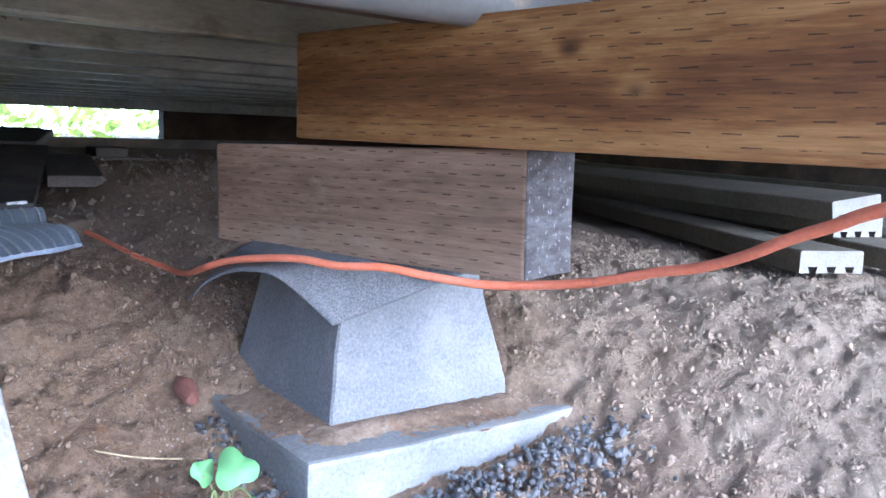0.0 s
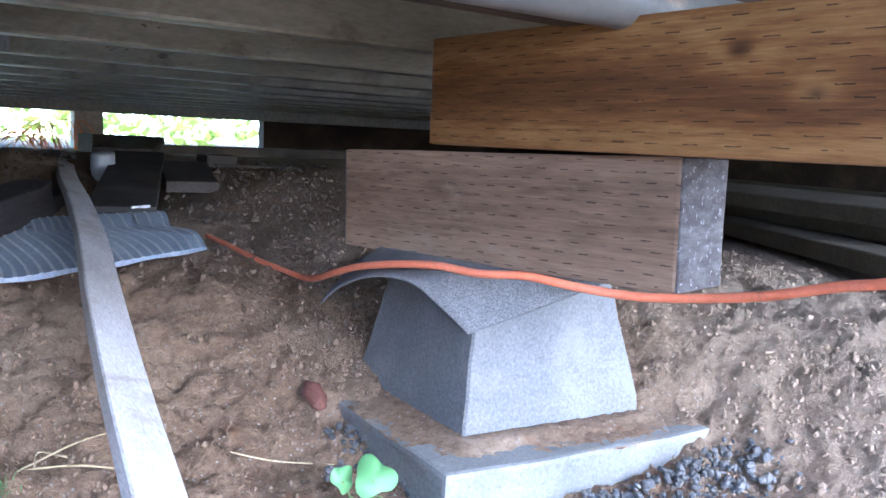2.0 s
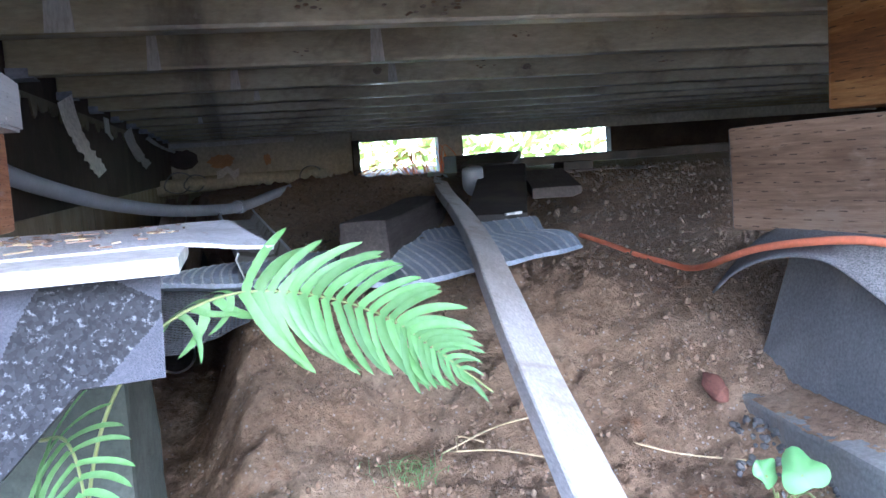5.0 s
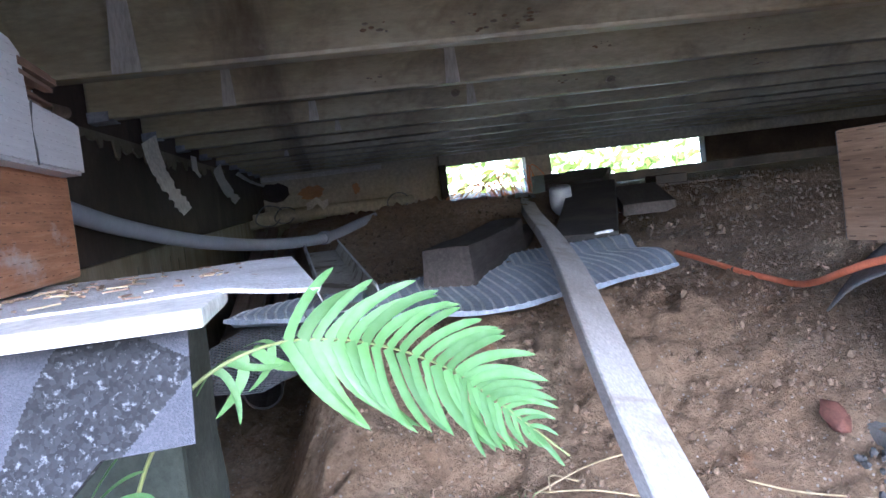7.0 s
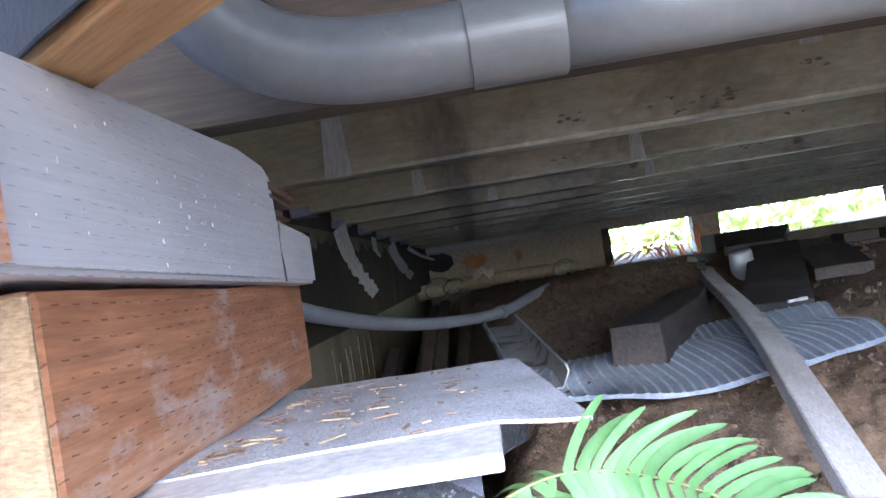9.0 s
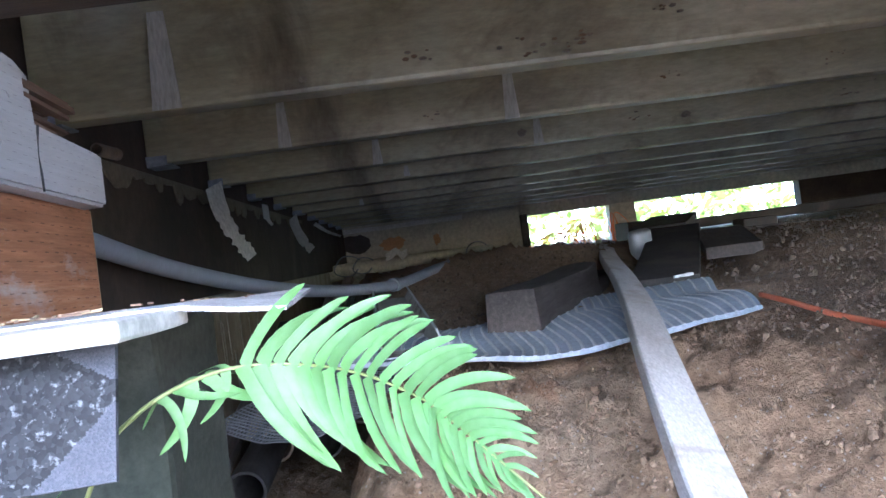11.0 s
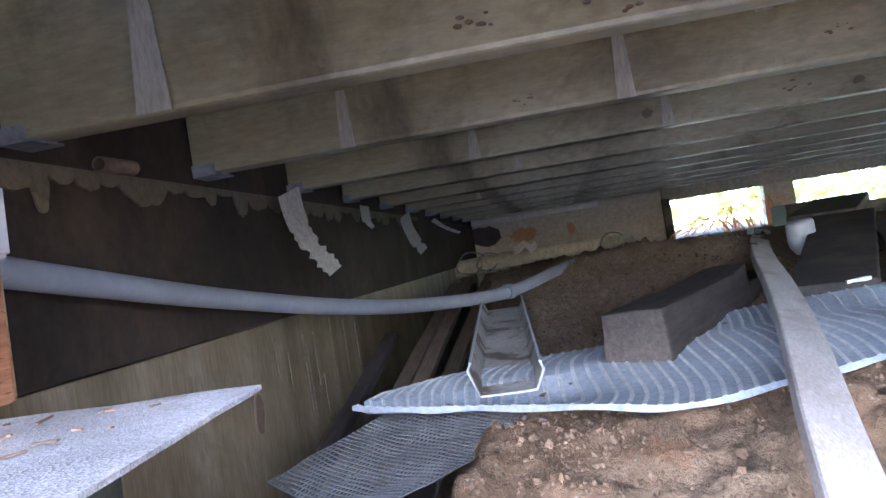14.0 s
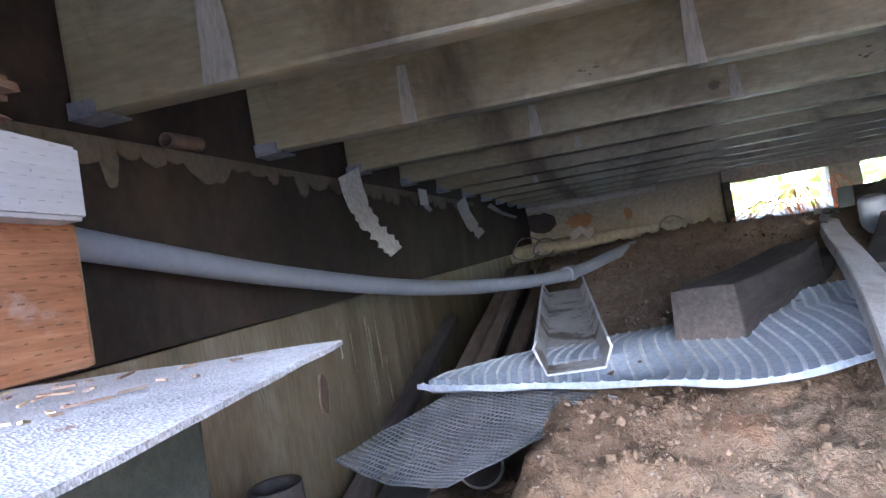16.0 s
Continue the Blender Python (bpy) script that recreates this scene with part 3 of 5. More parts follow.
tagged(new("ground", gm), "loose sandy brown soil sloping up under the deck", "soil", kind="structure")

# ---------- house wall, ledger, far wall ----------
JOIST_Z, DECK_Z = 0.62, 0.86
JOIST_Y = [1.084 + 0.366 * i for i in range(11)]
wall = thing("wall_west", "dark sheathing over a stained tan panel, with water streaks", "wall", (0.1, 3, 0), kind="structure")
part("upper_panel", worn(box(0.05, 0.2, 0.98, 5.3, 0.415, 0.60, 0.002), 0.003, 4, 1, 6), M_WALLDARK, wall, "dark brown damp sheathing")
part("lower_panel", worn(box(0.05, 0.186, 0.98, 5.3, -0.2, 0.413, 0.002), 0.002, 4, 2, 6), M_WALLTAN, wall, "tan panel streaked by water")
part("ledger", box(0.06, 0.196, 0.98, 5.3, 0.602, 0.859, 0.002), M_WALLDARK, wall, "dark ledger board")
# tall wall out of view, added to close off the sky on this side
part("unseen_outer_wall", box(-0.05, 0.048, 0.95, 5.3, -0.2, 3.0), M_FASCIA, wall)
bm = bmesh.new()
random.seed(4)
y = 1.2
while y < 3.4:
    w, h = random.uniform(0.03, 0.11), random.uniform(0.004, 0.034)
    pts = [(0.204, y + w * k / 8, 0.602 - h * (0.25 + 0.75 * math.sin(math.pi * k / 8) ** 0.5) * random.uniform(0.85, 1.1)) for k in range(9)]
    top = [(0.204, y + w * k / 8, 0.606) for k in range(9)]
    a, b = [bm.verts.new(p) for p in pts], [bm.verts.new(p) for p in top]
    for k in range(8):
        bm.faces.new((a[k], a[k + 1], b[k + 1], b[k]))
    y += w * 0.97
bm.normal_update()
bmesh.ops.solidify(bm, geom=bm.faces[:], thickness=0.003)
part("peeling_edge", bm, M_PEEL, wall, "ragged edge of peeling tan paint")

bm = bmesh.new()
ring = [bm.verts.new((0.2045, 1.467 + 0.012 * math.cos(a) * (1 + 0.2 * math.sin(3 * a)), 0.582 + 0.02 * math.sin(a))) for a in [2 * math.pi * k / 16 for k in range(16)]]
f = bm.faces.new(ring)
bm.normal_update()
bmesh.ops.solidify(bm, geom=[f], thickness=0.003)
part("bare_patch", bm, M_PEEL, wall, "small bare tan patch")
bm = bmesh.new()
ring = [bm.verts.new((0.1885, 1.916 + 0.016 * math.cos(a) * (1 + 0.25 * math.sin(2 * a)), 0.295 + 0.028 * math.sin(a))) for a in [2 * math.pi * k / 16 for k in range(16)]]
f = bm.faces.new(ring)
bm.normal_update()
bmesh.ops.solidify(bm, geom=[f], thickness=0.003)
part("damp_patch", bm, M_RUSTPIPE, wall, "brown damp stain")
random.seed(44)
for y, z0, z1, w in [(2.15, 0.378, 0.23, 0.004), (2.165, 0.36, 0.24, 0.002), (2.208, 0.377, 0.285, 0.005), (2.238, 0.30, 0.215, 0.006), (2.012, 0.39, 0.33, 0.003), (2.066, 0.36, 0.30, 0.004), (2.32, 0.39, 0.25, 0.006), (2.41, 0.38, 0.22, 0.005), (2.5, 0.40, 0.26, 0.007), (1.72, 0.38, 0.31, 0.003)]:
    bm = bmesh.new()
    g = []
    for k in range(9):
        t = k / 8
        ww = w * (0.35 + 0.65 * math.sin(math.pi * min(1, t + 0.1))) * random.uniform(0.6, 1.1) / 2
        c = y + random.uniform(-0.0006, 0.0006)
        g.append([bm.verts.new((0.1885, c - ww, z0 + (z1 - z0) * t)), bm.verts.new((0.1885, c + ww, z0 + (z1 - z0) * t))])
    for a, b in zip(g, g[1:]):
        bm.faces.new((a[0], a[1], b[1], b[0]))
    bm.normal_update()
    bmesh.ops.solidify(bm, geom=bm.faces[:], thickness=0.0015)
    part("water_streak", bm, M_STREAK, wall, "pale dried water streak")
far = thing("wall_north", "low painted wall with flaking patches and two openings", "wall", (1.5, 5.17, 0.3), kind="structure")
part("wall_panel", worn(box(-0.1, 1.165, 5.12, 5.2, -0.1, 0.859, 0.002), 0.003, 4, 3, 5), M_FARWALL, far)
part("header", box(1.167, 4.6, 5.105, 5.2, 0.57, 0.859, 0.002), M_FARWALL, far)
part("end_panel", box(2.725, 4.598, 5.122, 5.197, -0.1, 0.58, 0.002), M_WALLDARK, far)
part("jamb", box(1.162, 1.2, 5.08, 5.197, 0.2, 0.58, 0.003), M_OLDWOOD, far)
part("post", box(1.655, 1.80, 5.11, 5.197, 0.2, 0.58, 0.004), M_FARWALL, far, "pale square post")


def blot(cx, cz, w, h, seed, y):
    bm = bmesh.new()
    random.seed(seed)
    ring = [bm.verts.new((cx + w * math.cos(a) * random.uniform(0.7, 1.1), y, cz + h * math.sin(a) * random.uniform(0.7, 1.1))) for a in [2 * math.pi * k / 18 for k in range(18)]]
    f = bm.faces.new(ring)
    bm.normal_update()
    bmesh.ops.solidify(bm, geom=[f], thickness=0.004)
    return bm


part("bare_patch", blot(0.46, 0.515, 0.075, 0.045, 1, 5.116), M_FARPATCH, far, "bare orange patch under flaked paint")
part("bare_patch", blot(0.70, 0.51, 0.02, 0.035, 2, 5.116), M_FARPATCH, far)
part("damp_patch", blot(0.25, 0.54, 0.11, 0.055, 3, 5.117), M_DARKPATCH, far, "dark damp patch")
part("bare_patch", blot(0.10, 0.585, 0.045, 0.04, 6, 5.115), M_FARPATCH, far)
part("flaking_band", worn(box(0.2, 0.85, 5.112, 5.1195, 0.598, 0.622, 0.001), 0.004, 14, 5, 5), M_STRIP, far, "flaking white band")
tagged(part("wall_east", box(4.6, 4.7, 0.9, 5.3, -0.2, 0.859), M_WALLDARK), "plain dark closing wall", "wall", kind="structure")

# ---------- joists and deck ----------
random.seed(11)
joists = []
for n, y in enumerate(JOIST_Y):
    j = thing("joist", "cream-painted timber deck joist with rust and water marks", "joist", (0.2, y, JOIST_Z), group="deck joists")
    L = 4.375
    bm = box(0, L, -0.019, 0.019, 0, DECK_Z - JOIST_Z - 0.002, 0.005, 2)
    beam = part("beam", bm, M_JOIST if n else M_RIM, j, "", Matrix.Translation((0.198, y + 0.003 * math.sin(9 * n), JOIST_Z)))
    joists.append(beam)
    # thin bent plates stand for pale bluish smears at the joist ends
    bm = bmesh.new()
    reach = 0.218 + 0.01 * math.sin(7 * n) ** 2
    add_box(bm, 0.1975, reach, y - 0.0225, y - 0.0205, JOIST_Z - 0.002, JOIST_Z + 0.011, 0.0)
    add_box(bm, 0.1975, reach, y + 0.0205, y + 0.0225, JOIST_Z - 0.002, JOIST_Z + 0.011, 0.0)
    add_box(bm, 0.1975, reach + 0.006, y - 0.0225, y + 0.0225, JOIST_Z - 0.0035, JOIST_Z - 0.0015, 0.0)
    worn(bm, 0.002, 60, n)
    part("joist_end_smear", bm, M_BLUEGREY, j, "pale blue-grey smear at the joist end")
# pale drips of paint down the faces of the joists
for n, x, z, w, h in [(2, 0.862, 0.652, 0.014, 0.014), (1, 0.475, 0.634, 0.005, 0.0035), (3, 0.80, 0.645, 0.01, 0.008), (3, 1.12, 0.64, 0.011, 0.007), (2, 1.35, 0.66, 0.013, 0.012), (4, 1.0, 0.64, 0.01, 0.008), (1, 1.0, 0.70, 0.012, 0.01)]:
    part("knot", blot(x, z, w, h, n * 7 + int(100 * x), JOIST_Y[n] - 0.0185), M_KNOT, joists[n], "dark brown knot")
random.seed(52)
for n, x, z, spread, count in [(1, 0.759, 0.640, 0.016, 12), (1, 0.70, 0.634, 0.02, 7), (1, 0.86, 0.66, 0.016, 7), (1, 0.60, 0.642, 0.018, 6), (2, 0.98, 0.655, 0.016, 7), (2, 0.62, 0.64, 0.013, 6), (3, 1.02, 0.645, 0.02, 6), (2, 1.22, 0.65, 0.02, 8), (4, 1.2, 0.65, 0.03, 6), (3, 1.45, 0.65, 0.03, 6), (5, 1.1, 0.65, 0.03, 5)]:
    for k in range(count):
        sx, sz = random.gauss(x, spread * 0.6), max(JOIST_Z + 0.009, random.gauss(z, spread * 0.3))
        r = random.uniform(0.0006, 0.0026)
        part("rust_mark", blot(sx, sz, r * random.uniform(1, 2.2), r * 0.7, random.randrange(9999), JOIST_Y[n] - 0.0185 - 0.003), (M_KNOT, M_RUSTMARK)[k % 2], joists[n])
        random.seed(52 + n * 100 + k + int(1000 * x))
for n, x, w, h0, h1 in [(1, 0.336, 0.03, 0.0, 0.10), (2, 0.735, 0.022, 0.0, 0.085), (2, 0.40, 0.02, 0.0, 0.07), (2, 0.90, 0.02, 0.07, 0.1), (4, 0.573, 0.016, 0.006, 0.03), (6, 0.42, 0.016, 0.0, 0.02), (3, 0.83, 0.02, 0.0, 0.05), (1, 0.86, 0.025, 0.06, 0.1), (3, 0.52, 0.02, 0, 0.05)]:
    bm = bmesh.new()
    yy = JOIST_Y[n] - 0.019 - 0.003
    pts = []
    for k in range(7):
        t = k / 6
        ww = w * (0.55 + 0.45 * (1 - t)) / 2
        pts.append(((x - ww, yy, JOIST_Z + h0 + (h1 - h0) * t), (x + ww, yy, JOIST_Z + h0 + (h1 - h0) * t)))
    g = [[bm.verts.new(p) for p in q] for q in pts]
    for a, b in zip(g, g[1:]):
        bm.faces.new((a[0], a[1], b[1], b[0]))
    bm.normal_update()
    bmesh.ops.solidify(bm, geom=bm.faces[:], thickness=-0.002)
    part("paint_drip", bm, M_DRIP, joists[n], "pale dried drip")
# boards run on to y=0.15, an unseen overhang added to cut sky light
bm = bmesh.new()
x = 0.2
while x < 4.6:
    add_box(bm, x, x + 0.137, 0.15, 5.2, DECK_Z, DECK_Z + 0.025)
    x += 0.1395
tagged(part("ceiling", bm, M_UNDER_DARK), "underside of brown composite decking boards, darkened for shade, with an unseen overhang", "decking", kind="structure")

# ---------- concrete pier with its beams ----------
PIER = pose(1.282, 1.287, 0.148, 0, 0, -5.6)
PAD = Matrix.Translation((1.274, 1.271, 0.143)) @ pose(0, 0, 0, 0, 0.8, -6)
pad = thing("footing_pad", "square grey concrete footing pad, dusted with soil", "concrete pad", m=PAD)
bm = bmesh.new()
add_box(bm, -0.2, 0.2, -0.2, 0.2, -0.095, 0, 0.006)
part("slab", worn(bm, 0.004, 18, 5, 5), M_PAD, pad, "", PAD)
bm = bmesh.new()
cells = {}


def film_height(u, v):
    rim = max(abs(u), abs(v))
    cover = (0.187 - rim) / 0.03 + 1.1 * noise.noise(Vector((u * 16, v * 16, 1))) + 0.5 * noise.noise(Vector((u * 55, v * 55, 5))) - 0.7 * (v < -0.15)
    heap = 0.006 * (1 - smoothstep(0.136, 0.165, rim))
    return max(-0.006, min(0.0035, 0.003 * cover)) + heap + 0.0022 * noise.noise(Vector((u * 90, v * 90, 0))) + 0.0012 * noise.noise(Vector((u * 210, v * 210, 0)))


for i in range(132):
    for j in range(132):
        u, v = -0.198 + 0.003 * i, -0.198 + 0.003 * j
        if max(abs(u), abs(v)) < 0.125 or film_height(u, v) < -0.005:
            continue
        q = []
        for a, b in ((i, j), (i + 1, j), (i + 1, j + 1), (i, j + 1)):
            if (a, b) not in cells:
                x, y = -0.198 + 0.003 * a, -0.198 + 0.003 * b
                cells[a, b] = bm.verts.new(PAD @ Vector((x, y, film_height(x, y))))
            q.append(cells[a, b])
        bm.faces.new(q)
bm.normal_update()
bmesh.ops.solidify(bm, geom=bm.faces[:], thickness=0.003)
part("soil_film", bm, M_SOIL, pad, "thin film of brown soil", smooth=True)
bm = bmesh.new()
loops = []
for z, h in ((0, 0.139), (0.02, 0.138), (0.185, 0.104), (0.19, 0.099)):
    loops.append([bm.verts.new((sx * h, sy * h, z)) for sx, sy in ((-1, -1), (1, -1), (1, 1), (-1, 1))])
for a, b in zip(loops, loops[1:]):
    for k in range(4):
        bm.faces.new((a[k], a[(k + 1) % 4], b[(k + 1) % 4], b[k]))
bm.faces.new(loops[0][::-1])
bm.faces.new(loops[-1])
bmesh.ops.bevel(bm, geom=[e for e in bm.edges if abs(e.verts[0].co.z - e.verts[1].co.z) > 0.01], offset=0.003, segments=1, affect="EDGES")
worn(bm, 0.002, 30, 8, 4)
bmesh.ops.recalc_face_normals(bm, faces=bm.faces[:])
tagged(part("pier_block", bm, M_CONCRETE, None, "", PIER), "tapered grey precast concrete pier block on its pad", "pier block")

# bent roofing sheet between pier and timber
left = smooth_line([(1.138, 1.172, 0.272), (1.112, 1.20, 0.305), (1.09, 1.228, 0.328), (1.076, 1.285, 0.326), (1.07, 1.35, 0.303), (1.075, 1.41, 0.268)], 4)
right = smooth_line([(1.335, 1.105, 0.338), (1.34, 1.16, 0.342), (1.345, 1.22, 0.342), (1.35, 1.29, 0.342), (1.355, 1.35, 0.341), (1.36, 1.42, 0.338)], 4)
rows = []
for i, (a, b) in enumerate(zip(left, right)):
    reach = 1.0 - 0.62 * smoothstep(0, 0.3, i / (len(left) - 1))
    row = []
    for k in range(19):
        t = k / 18
        p = a.lerp(b, t)
        lift = min(t / reach, 1.0)
        p.z = a.z + (0.3415 - a.z) * (lift if reach > 0.9 else math.sin(lift * math.pi / 2))
        row.append(p)
    rows.append(row)
tagged(part("roofing_sheet", sheet(rows, 0.003), M_SHINGLE, smooth=True), "grey asphalt shingle bent down over the pier block", "roofing shingle")


def timber(name, label, a, b, w, h, mats, roll=0.0, uneven=0.002, category="timber"):
    """A sawn timber from a to b (middle of its lower face)."""
    L = (Vector(b) - Vector(a)).length
    m = axis_pose(a, b, roll)
    t = thing(name, label, category, m=m)
    part("body", worn(box(0.002, L - 0.002, -w / 2, w / 2, 0, h, min(0.004, h / 5)), uneven, 9, L, 3), mats[0], t, "", m)
    for x0, x1 in ((0, 0.004), (L - 0.004, L)):
        e = box(x0, x1, -w / 2 + 0.001, w / 2 - 0.001, 0.001, h - 0.001, 0.0012, 1)
        part("end_grain", worn(e, uneven, 9, L, 3), mats[1], t, "", m)
    return t


timber("support_timber", "brown incised treated timber lying on the pier block", (1.207, 1.503, 0.337), (1.276, 0.962, 0.349), 0.092, 0.139, [M_TREATED, M_ENDGRAIN])
timber("deck_beam", "orange-brown incised fir beam with knots, on a treated timber", (1.259, 1.336, 0.488), (1.259, -0.2, 0.488), 0.138, 0.136, [M_BEAM, M_BEAM])

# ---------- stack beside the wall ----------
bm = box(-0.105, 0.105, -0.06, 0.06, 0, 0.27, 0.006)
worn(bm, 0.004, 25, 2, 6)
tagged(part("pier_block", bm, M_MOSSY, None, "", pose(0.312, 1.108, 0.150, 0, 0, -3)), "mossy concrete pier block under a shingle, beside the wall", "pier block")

SH = 0.4327
board = worn(box(0.2, 0.468, 0.838, 0.921, 0.4243, SH - 0.001, 0.0015), 0.0008, 30, 4, 4)
tagged(part("trim_board", board, M_WHITE), "white trim board offcut under a shingle", "board")
rows = []
for j in range(13):
    row = []
    for i in range(17):
        u, v = i / 16, j / 12
        p = Vector((0.19, 0.86)).lerp(Vector((0.511, 0.908)), u).lerp(Vector((0.18, 1.19)).lerp(Vector((0.488, 1.172)), u), v)
        sag = 0.0005 + 0.0062 * max(smoothstep(0.2, 0.7, v), smoothstep(0.84, 1.0, u))
        row.append((p.x, p.y, SH + 0.0006 - sag + 0.0007 * noise.noise(Vector((u * 6, v * 6, 0)))))
    rows.append(row)
tagged(part("roofing_sheet", sheet(rows, -0.002), M_SHINGLE_L), "pale granule-faced shingle strewn with wood chips", "roofing shingle")
# second shingle that hangs in front of the pier
rows = []
for j in range(61):
    row = []
    for i in range(161):
        u, v = i / 160, j / 60
        row.append((0.30 + 0.158 * u - 0.001 * v, 0.862 - 0.012 * v - 0.018 * (1 - u) * v, 0.4235 - 0.045 * v - v * min(0.06, 0.158 * max(0.0, 0.78 - u))))
    rows.append(row)
hang = thing("hanging_shingle", "black bitumen shingle with white specks hanging below the board", "roofing shingle", (0.38, 0.86, 0.41))


def cut_sheet(inside):
    """The cells of the hanging sheet that a test of (u, v) picks, as one solid piece."""
    bm = bmesh.new()
    got = {}
    for j in range(60):
        for i in range(160):
            if inside((i + 0.5) / 160, (j + 0.5) / 60):
                q = []
                for a, b in ((j, i), (j + 1, i), (j + 1, i + 1), (j, i + 1)):
                    if (a, b) not in got:
                        got[a, b] = bm.verts.new(rows[a][b])
                    q.append(got[a, b])
                bm.faces.new(q)
    bm.normal_update()
    bmesh.ops.solidify(bm, geom=bm.faces[:], thickness=0.003)
    return bm


def margin(u, v):
    return (1 - u) / 0.17 + (1 - v) / 0.58 < 1 or (1 - u) / 0.14 + v / 0.28 < 1 or u < 0.69 - 0.28 * v


part("bitumen_face", cut_sheet(lambda u, v: not margin(u, v)), M_BITUMEN, hang, "black bitumen with white specks")
part("granule_margin", cut_sheet(margin), M_SHINGLE_D, hang, "grey granule margin")

timber("support_timber", "reddish incised treated timber on a shingle beside the wall", (0.279, 0.788, 0.4335), (0.270, 1.247, 0.4265), 0.086, 0.085, [M_TREATED_RED, M_ENDLIT])

# whitewashed beam with a broken end
white = thing("broken_beam", "whitewashed incised beam with a splintered broken end", "beam", (0.28, 0.9, 0.508))
WB = axis_pose((0.288, 0.55, 0.530), (0.288, 1.235, 0.509))
bm = bmesh.new()
prof = [(0, 0), (0.685, 0), (0.686, 0.042), (0.573, 0.046), (0.569, 0.077), (0.55, 0.084), (0.5, 0.0865), (0.3, 0.077), (0, 0.060)]
for y in (-0.043, 0.043):
    bm.faces.new([bm.verts.new((px, y, pz)) for px, pz in prof])
bm.verts.ensure_lookup_table()
n = len(prof)
for k in range(n):
    bm.faces.new((bm.verts[k], bm.verts[(k + 1) % n], bm.verts[n + (k + 1) % n], bm.verts[n + k]))
bmesh.ops.recalc_face_normals(bm, faces=bm.faces[:])
bmesh.ops.bevel(bm, geom=bm.edges[:], offset=0.0025, segments=2, affect="EDGES")
body = part("beam_body", bm, M_WHITEWASH, white, "", WB)
random.seed(9)
for k in range(110):
    z = random.uniform(0.047, 0.074)
    yy = random.uniform(-0.040, 0.040)
    l = random.uniform(0.03, 0.072) * (1.1 - 0.25 * (z - 0.046) / 0.03)
    bm = bmesh.new()
    add_box(bm, 0.56, 0.575 + l, yy - 0.005, yy + 0.005, z - 0.0016, z + 0.0016)
    for v in bm.verts:
        if v.co.x > 0.57:
            v.co.z += random.uniform(-0.0025, 0.001)
            v.co.y = yy + (v.co.y - yy) * 0.5
            v.co.x += random.uniform(-0.006, 0.006)
    part("splinter", bm, M_SPLINTER, white, "", WB)
part("bare_patch", worn(box(0.08, 0.217, -0.0445, -0.0425, 0.003, 0.05, 0.0008, 1), 0.0015, 40, 3, 4), M_TREATED_RED, body, "bare pinkish wood where the whitewash ends", WB)
part("crack", worn(box(0.571, 0.5722, -0.0438, -0.0425, 0.001, 0.045), 0.002, 60, 1, 3), M_BLACK, body, "dark crack", WB)
bm = bmesh.new()
for k in range(90):
    fx, fz = random.uniform(0.2, 0.67), random.uniform(0.004, 0.07)
    if fx > 0.55 and fz > 0.036:
        continue
    w, h = random.uniform(0.0002, 0.0005), random.uniform(0.0003, 0.001)
    vs = add_box(bm, fx - w, fx + w, -0.0434 - random.uniform(0, 0.0003), -0.0425, fz - h, fz + h)
    for v in vs:
        v.co.x += random.uniform(-0.0004, 0.0004)
        v.co.z += random.uniform(-0.0004, 0.0004)
tagged(part("paint_fleck", bm, M_WHITEWASH, white, "raised flecks of flaking whitewash", WB), kind="stuff")
part("nail", tube([(0.685, 0.0, 0.024), (0.6895, 0.0, 0.024)], 0.004, 10, 1), M_ZINC, body, "steel nail head", WB)

# sloping timber over the stack
block = timber("blocking", "fresh orange softwood block on top of a stacked beam", (0.255, 0.898, 0.5975), (0.47, 0.697, 0.5975), 0.034, 0.10, [M_FRESH, M_ENDGRAIN])
# one side of the block carries a thin near-black sheet
part("black_facing", worn(box(0.004, 0.285, -0.0225, -0.0195, 0.002, 0.1, 0.0008, 1), 0.0012, 40, 2, 5), M_FACING, block, "near-black facing on one side", block.matrix_basis.copy())

# ---------- grey drain pipe along the first joist ----------
drain = thing("drain_pipe", "grey plastic drain pipe with an elbow, under the deck edge", "pipe", (0.6, 1.02, 0.63))
R = 0.0255
part("pipe_run", tube([(0.53, 1.018, 0.6345), (1.2, 1.018, 0.637), (2.6, 1.018, 0.644)], R, 24, 6), M_PVC, drain, smooth=True)
part("coupling", tube([(0.485, 1.018, 0.634), (0.541, 1.018, 0.6343)], R + 0.0022, 72, 1), M_PVC, drain, smooth=False)
part("elbow", tube([(0.488, 1.018, 0.634), (0.44, 1.017, 0.6335), (0.40, 1.014, 0.637), (0.365, 1.006, 0.648), (0.34, 0.995, 0.668), (0.328, 0.985, 0.70), (0.325, 0.98, 0.80)], R, 24, 8), M_PVC, drain, smooth=True)

# ---------- long pale batten ----------
bat = [(0.645, 0.45, 0.098), (0.69, 0.75, 0.146), (0.736, 1.0, 0.194), (0.777, 1.25, 0.244), (0.823, 1.5, 0.293), (0.887, 1.8, 0.326), (0.967, 2.2, 0.35), (1.041, 2.6, 0.37), (1.126, 3.0, 0.387), (1.208, 3.32, 0.402), (1.26, 3.64, 0.40)]
line = smooth_line(bat, 6)
bm = bmesh.new()
rings = []
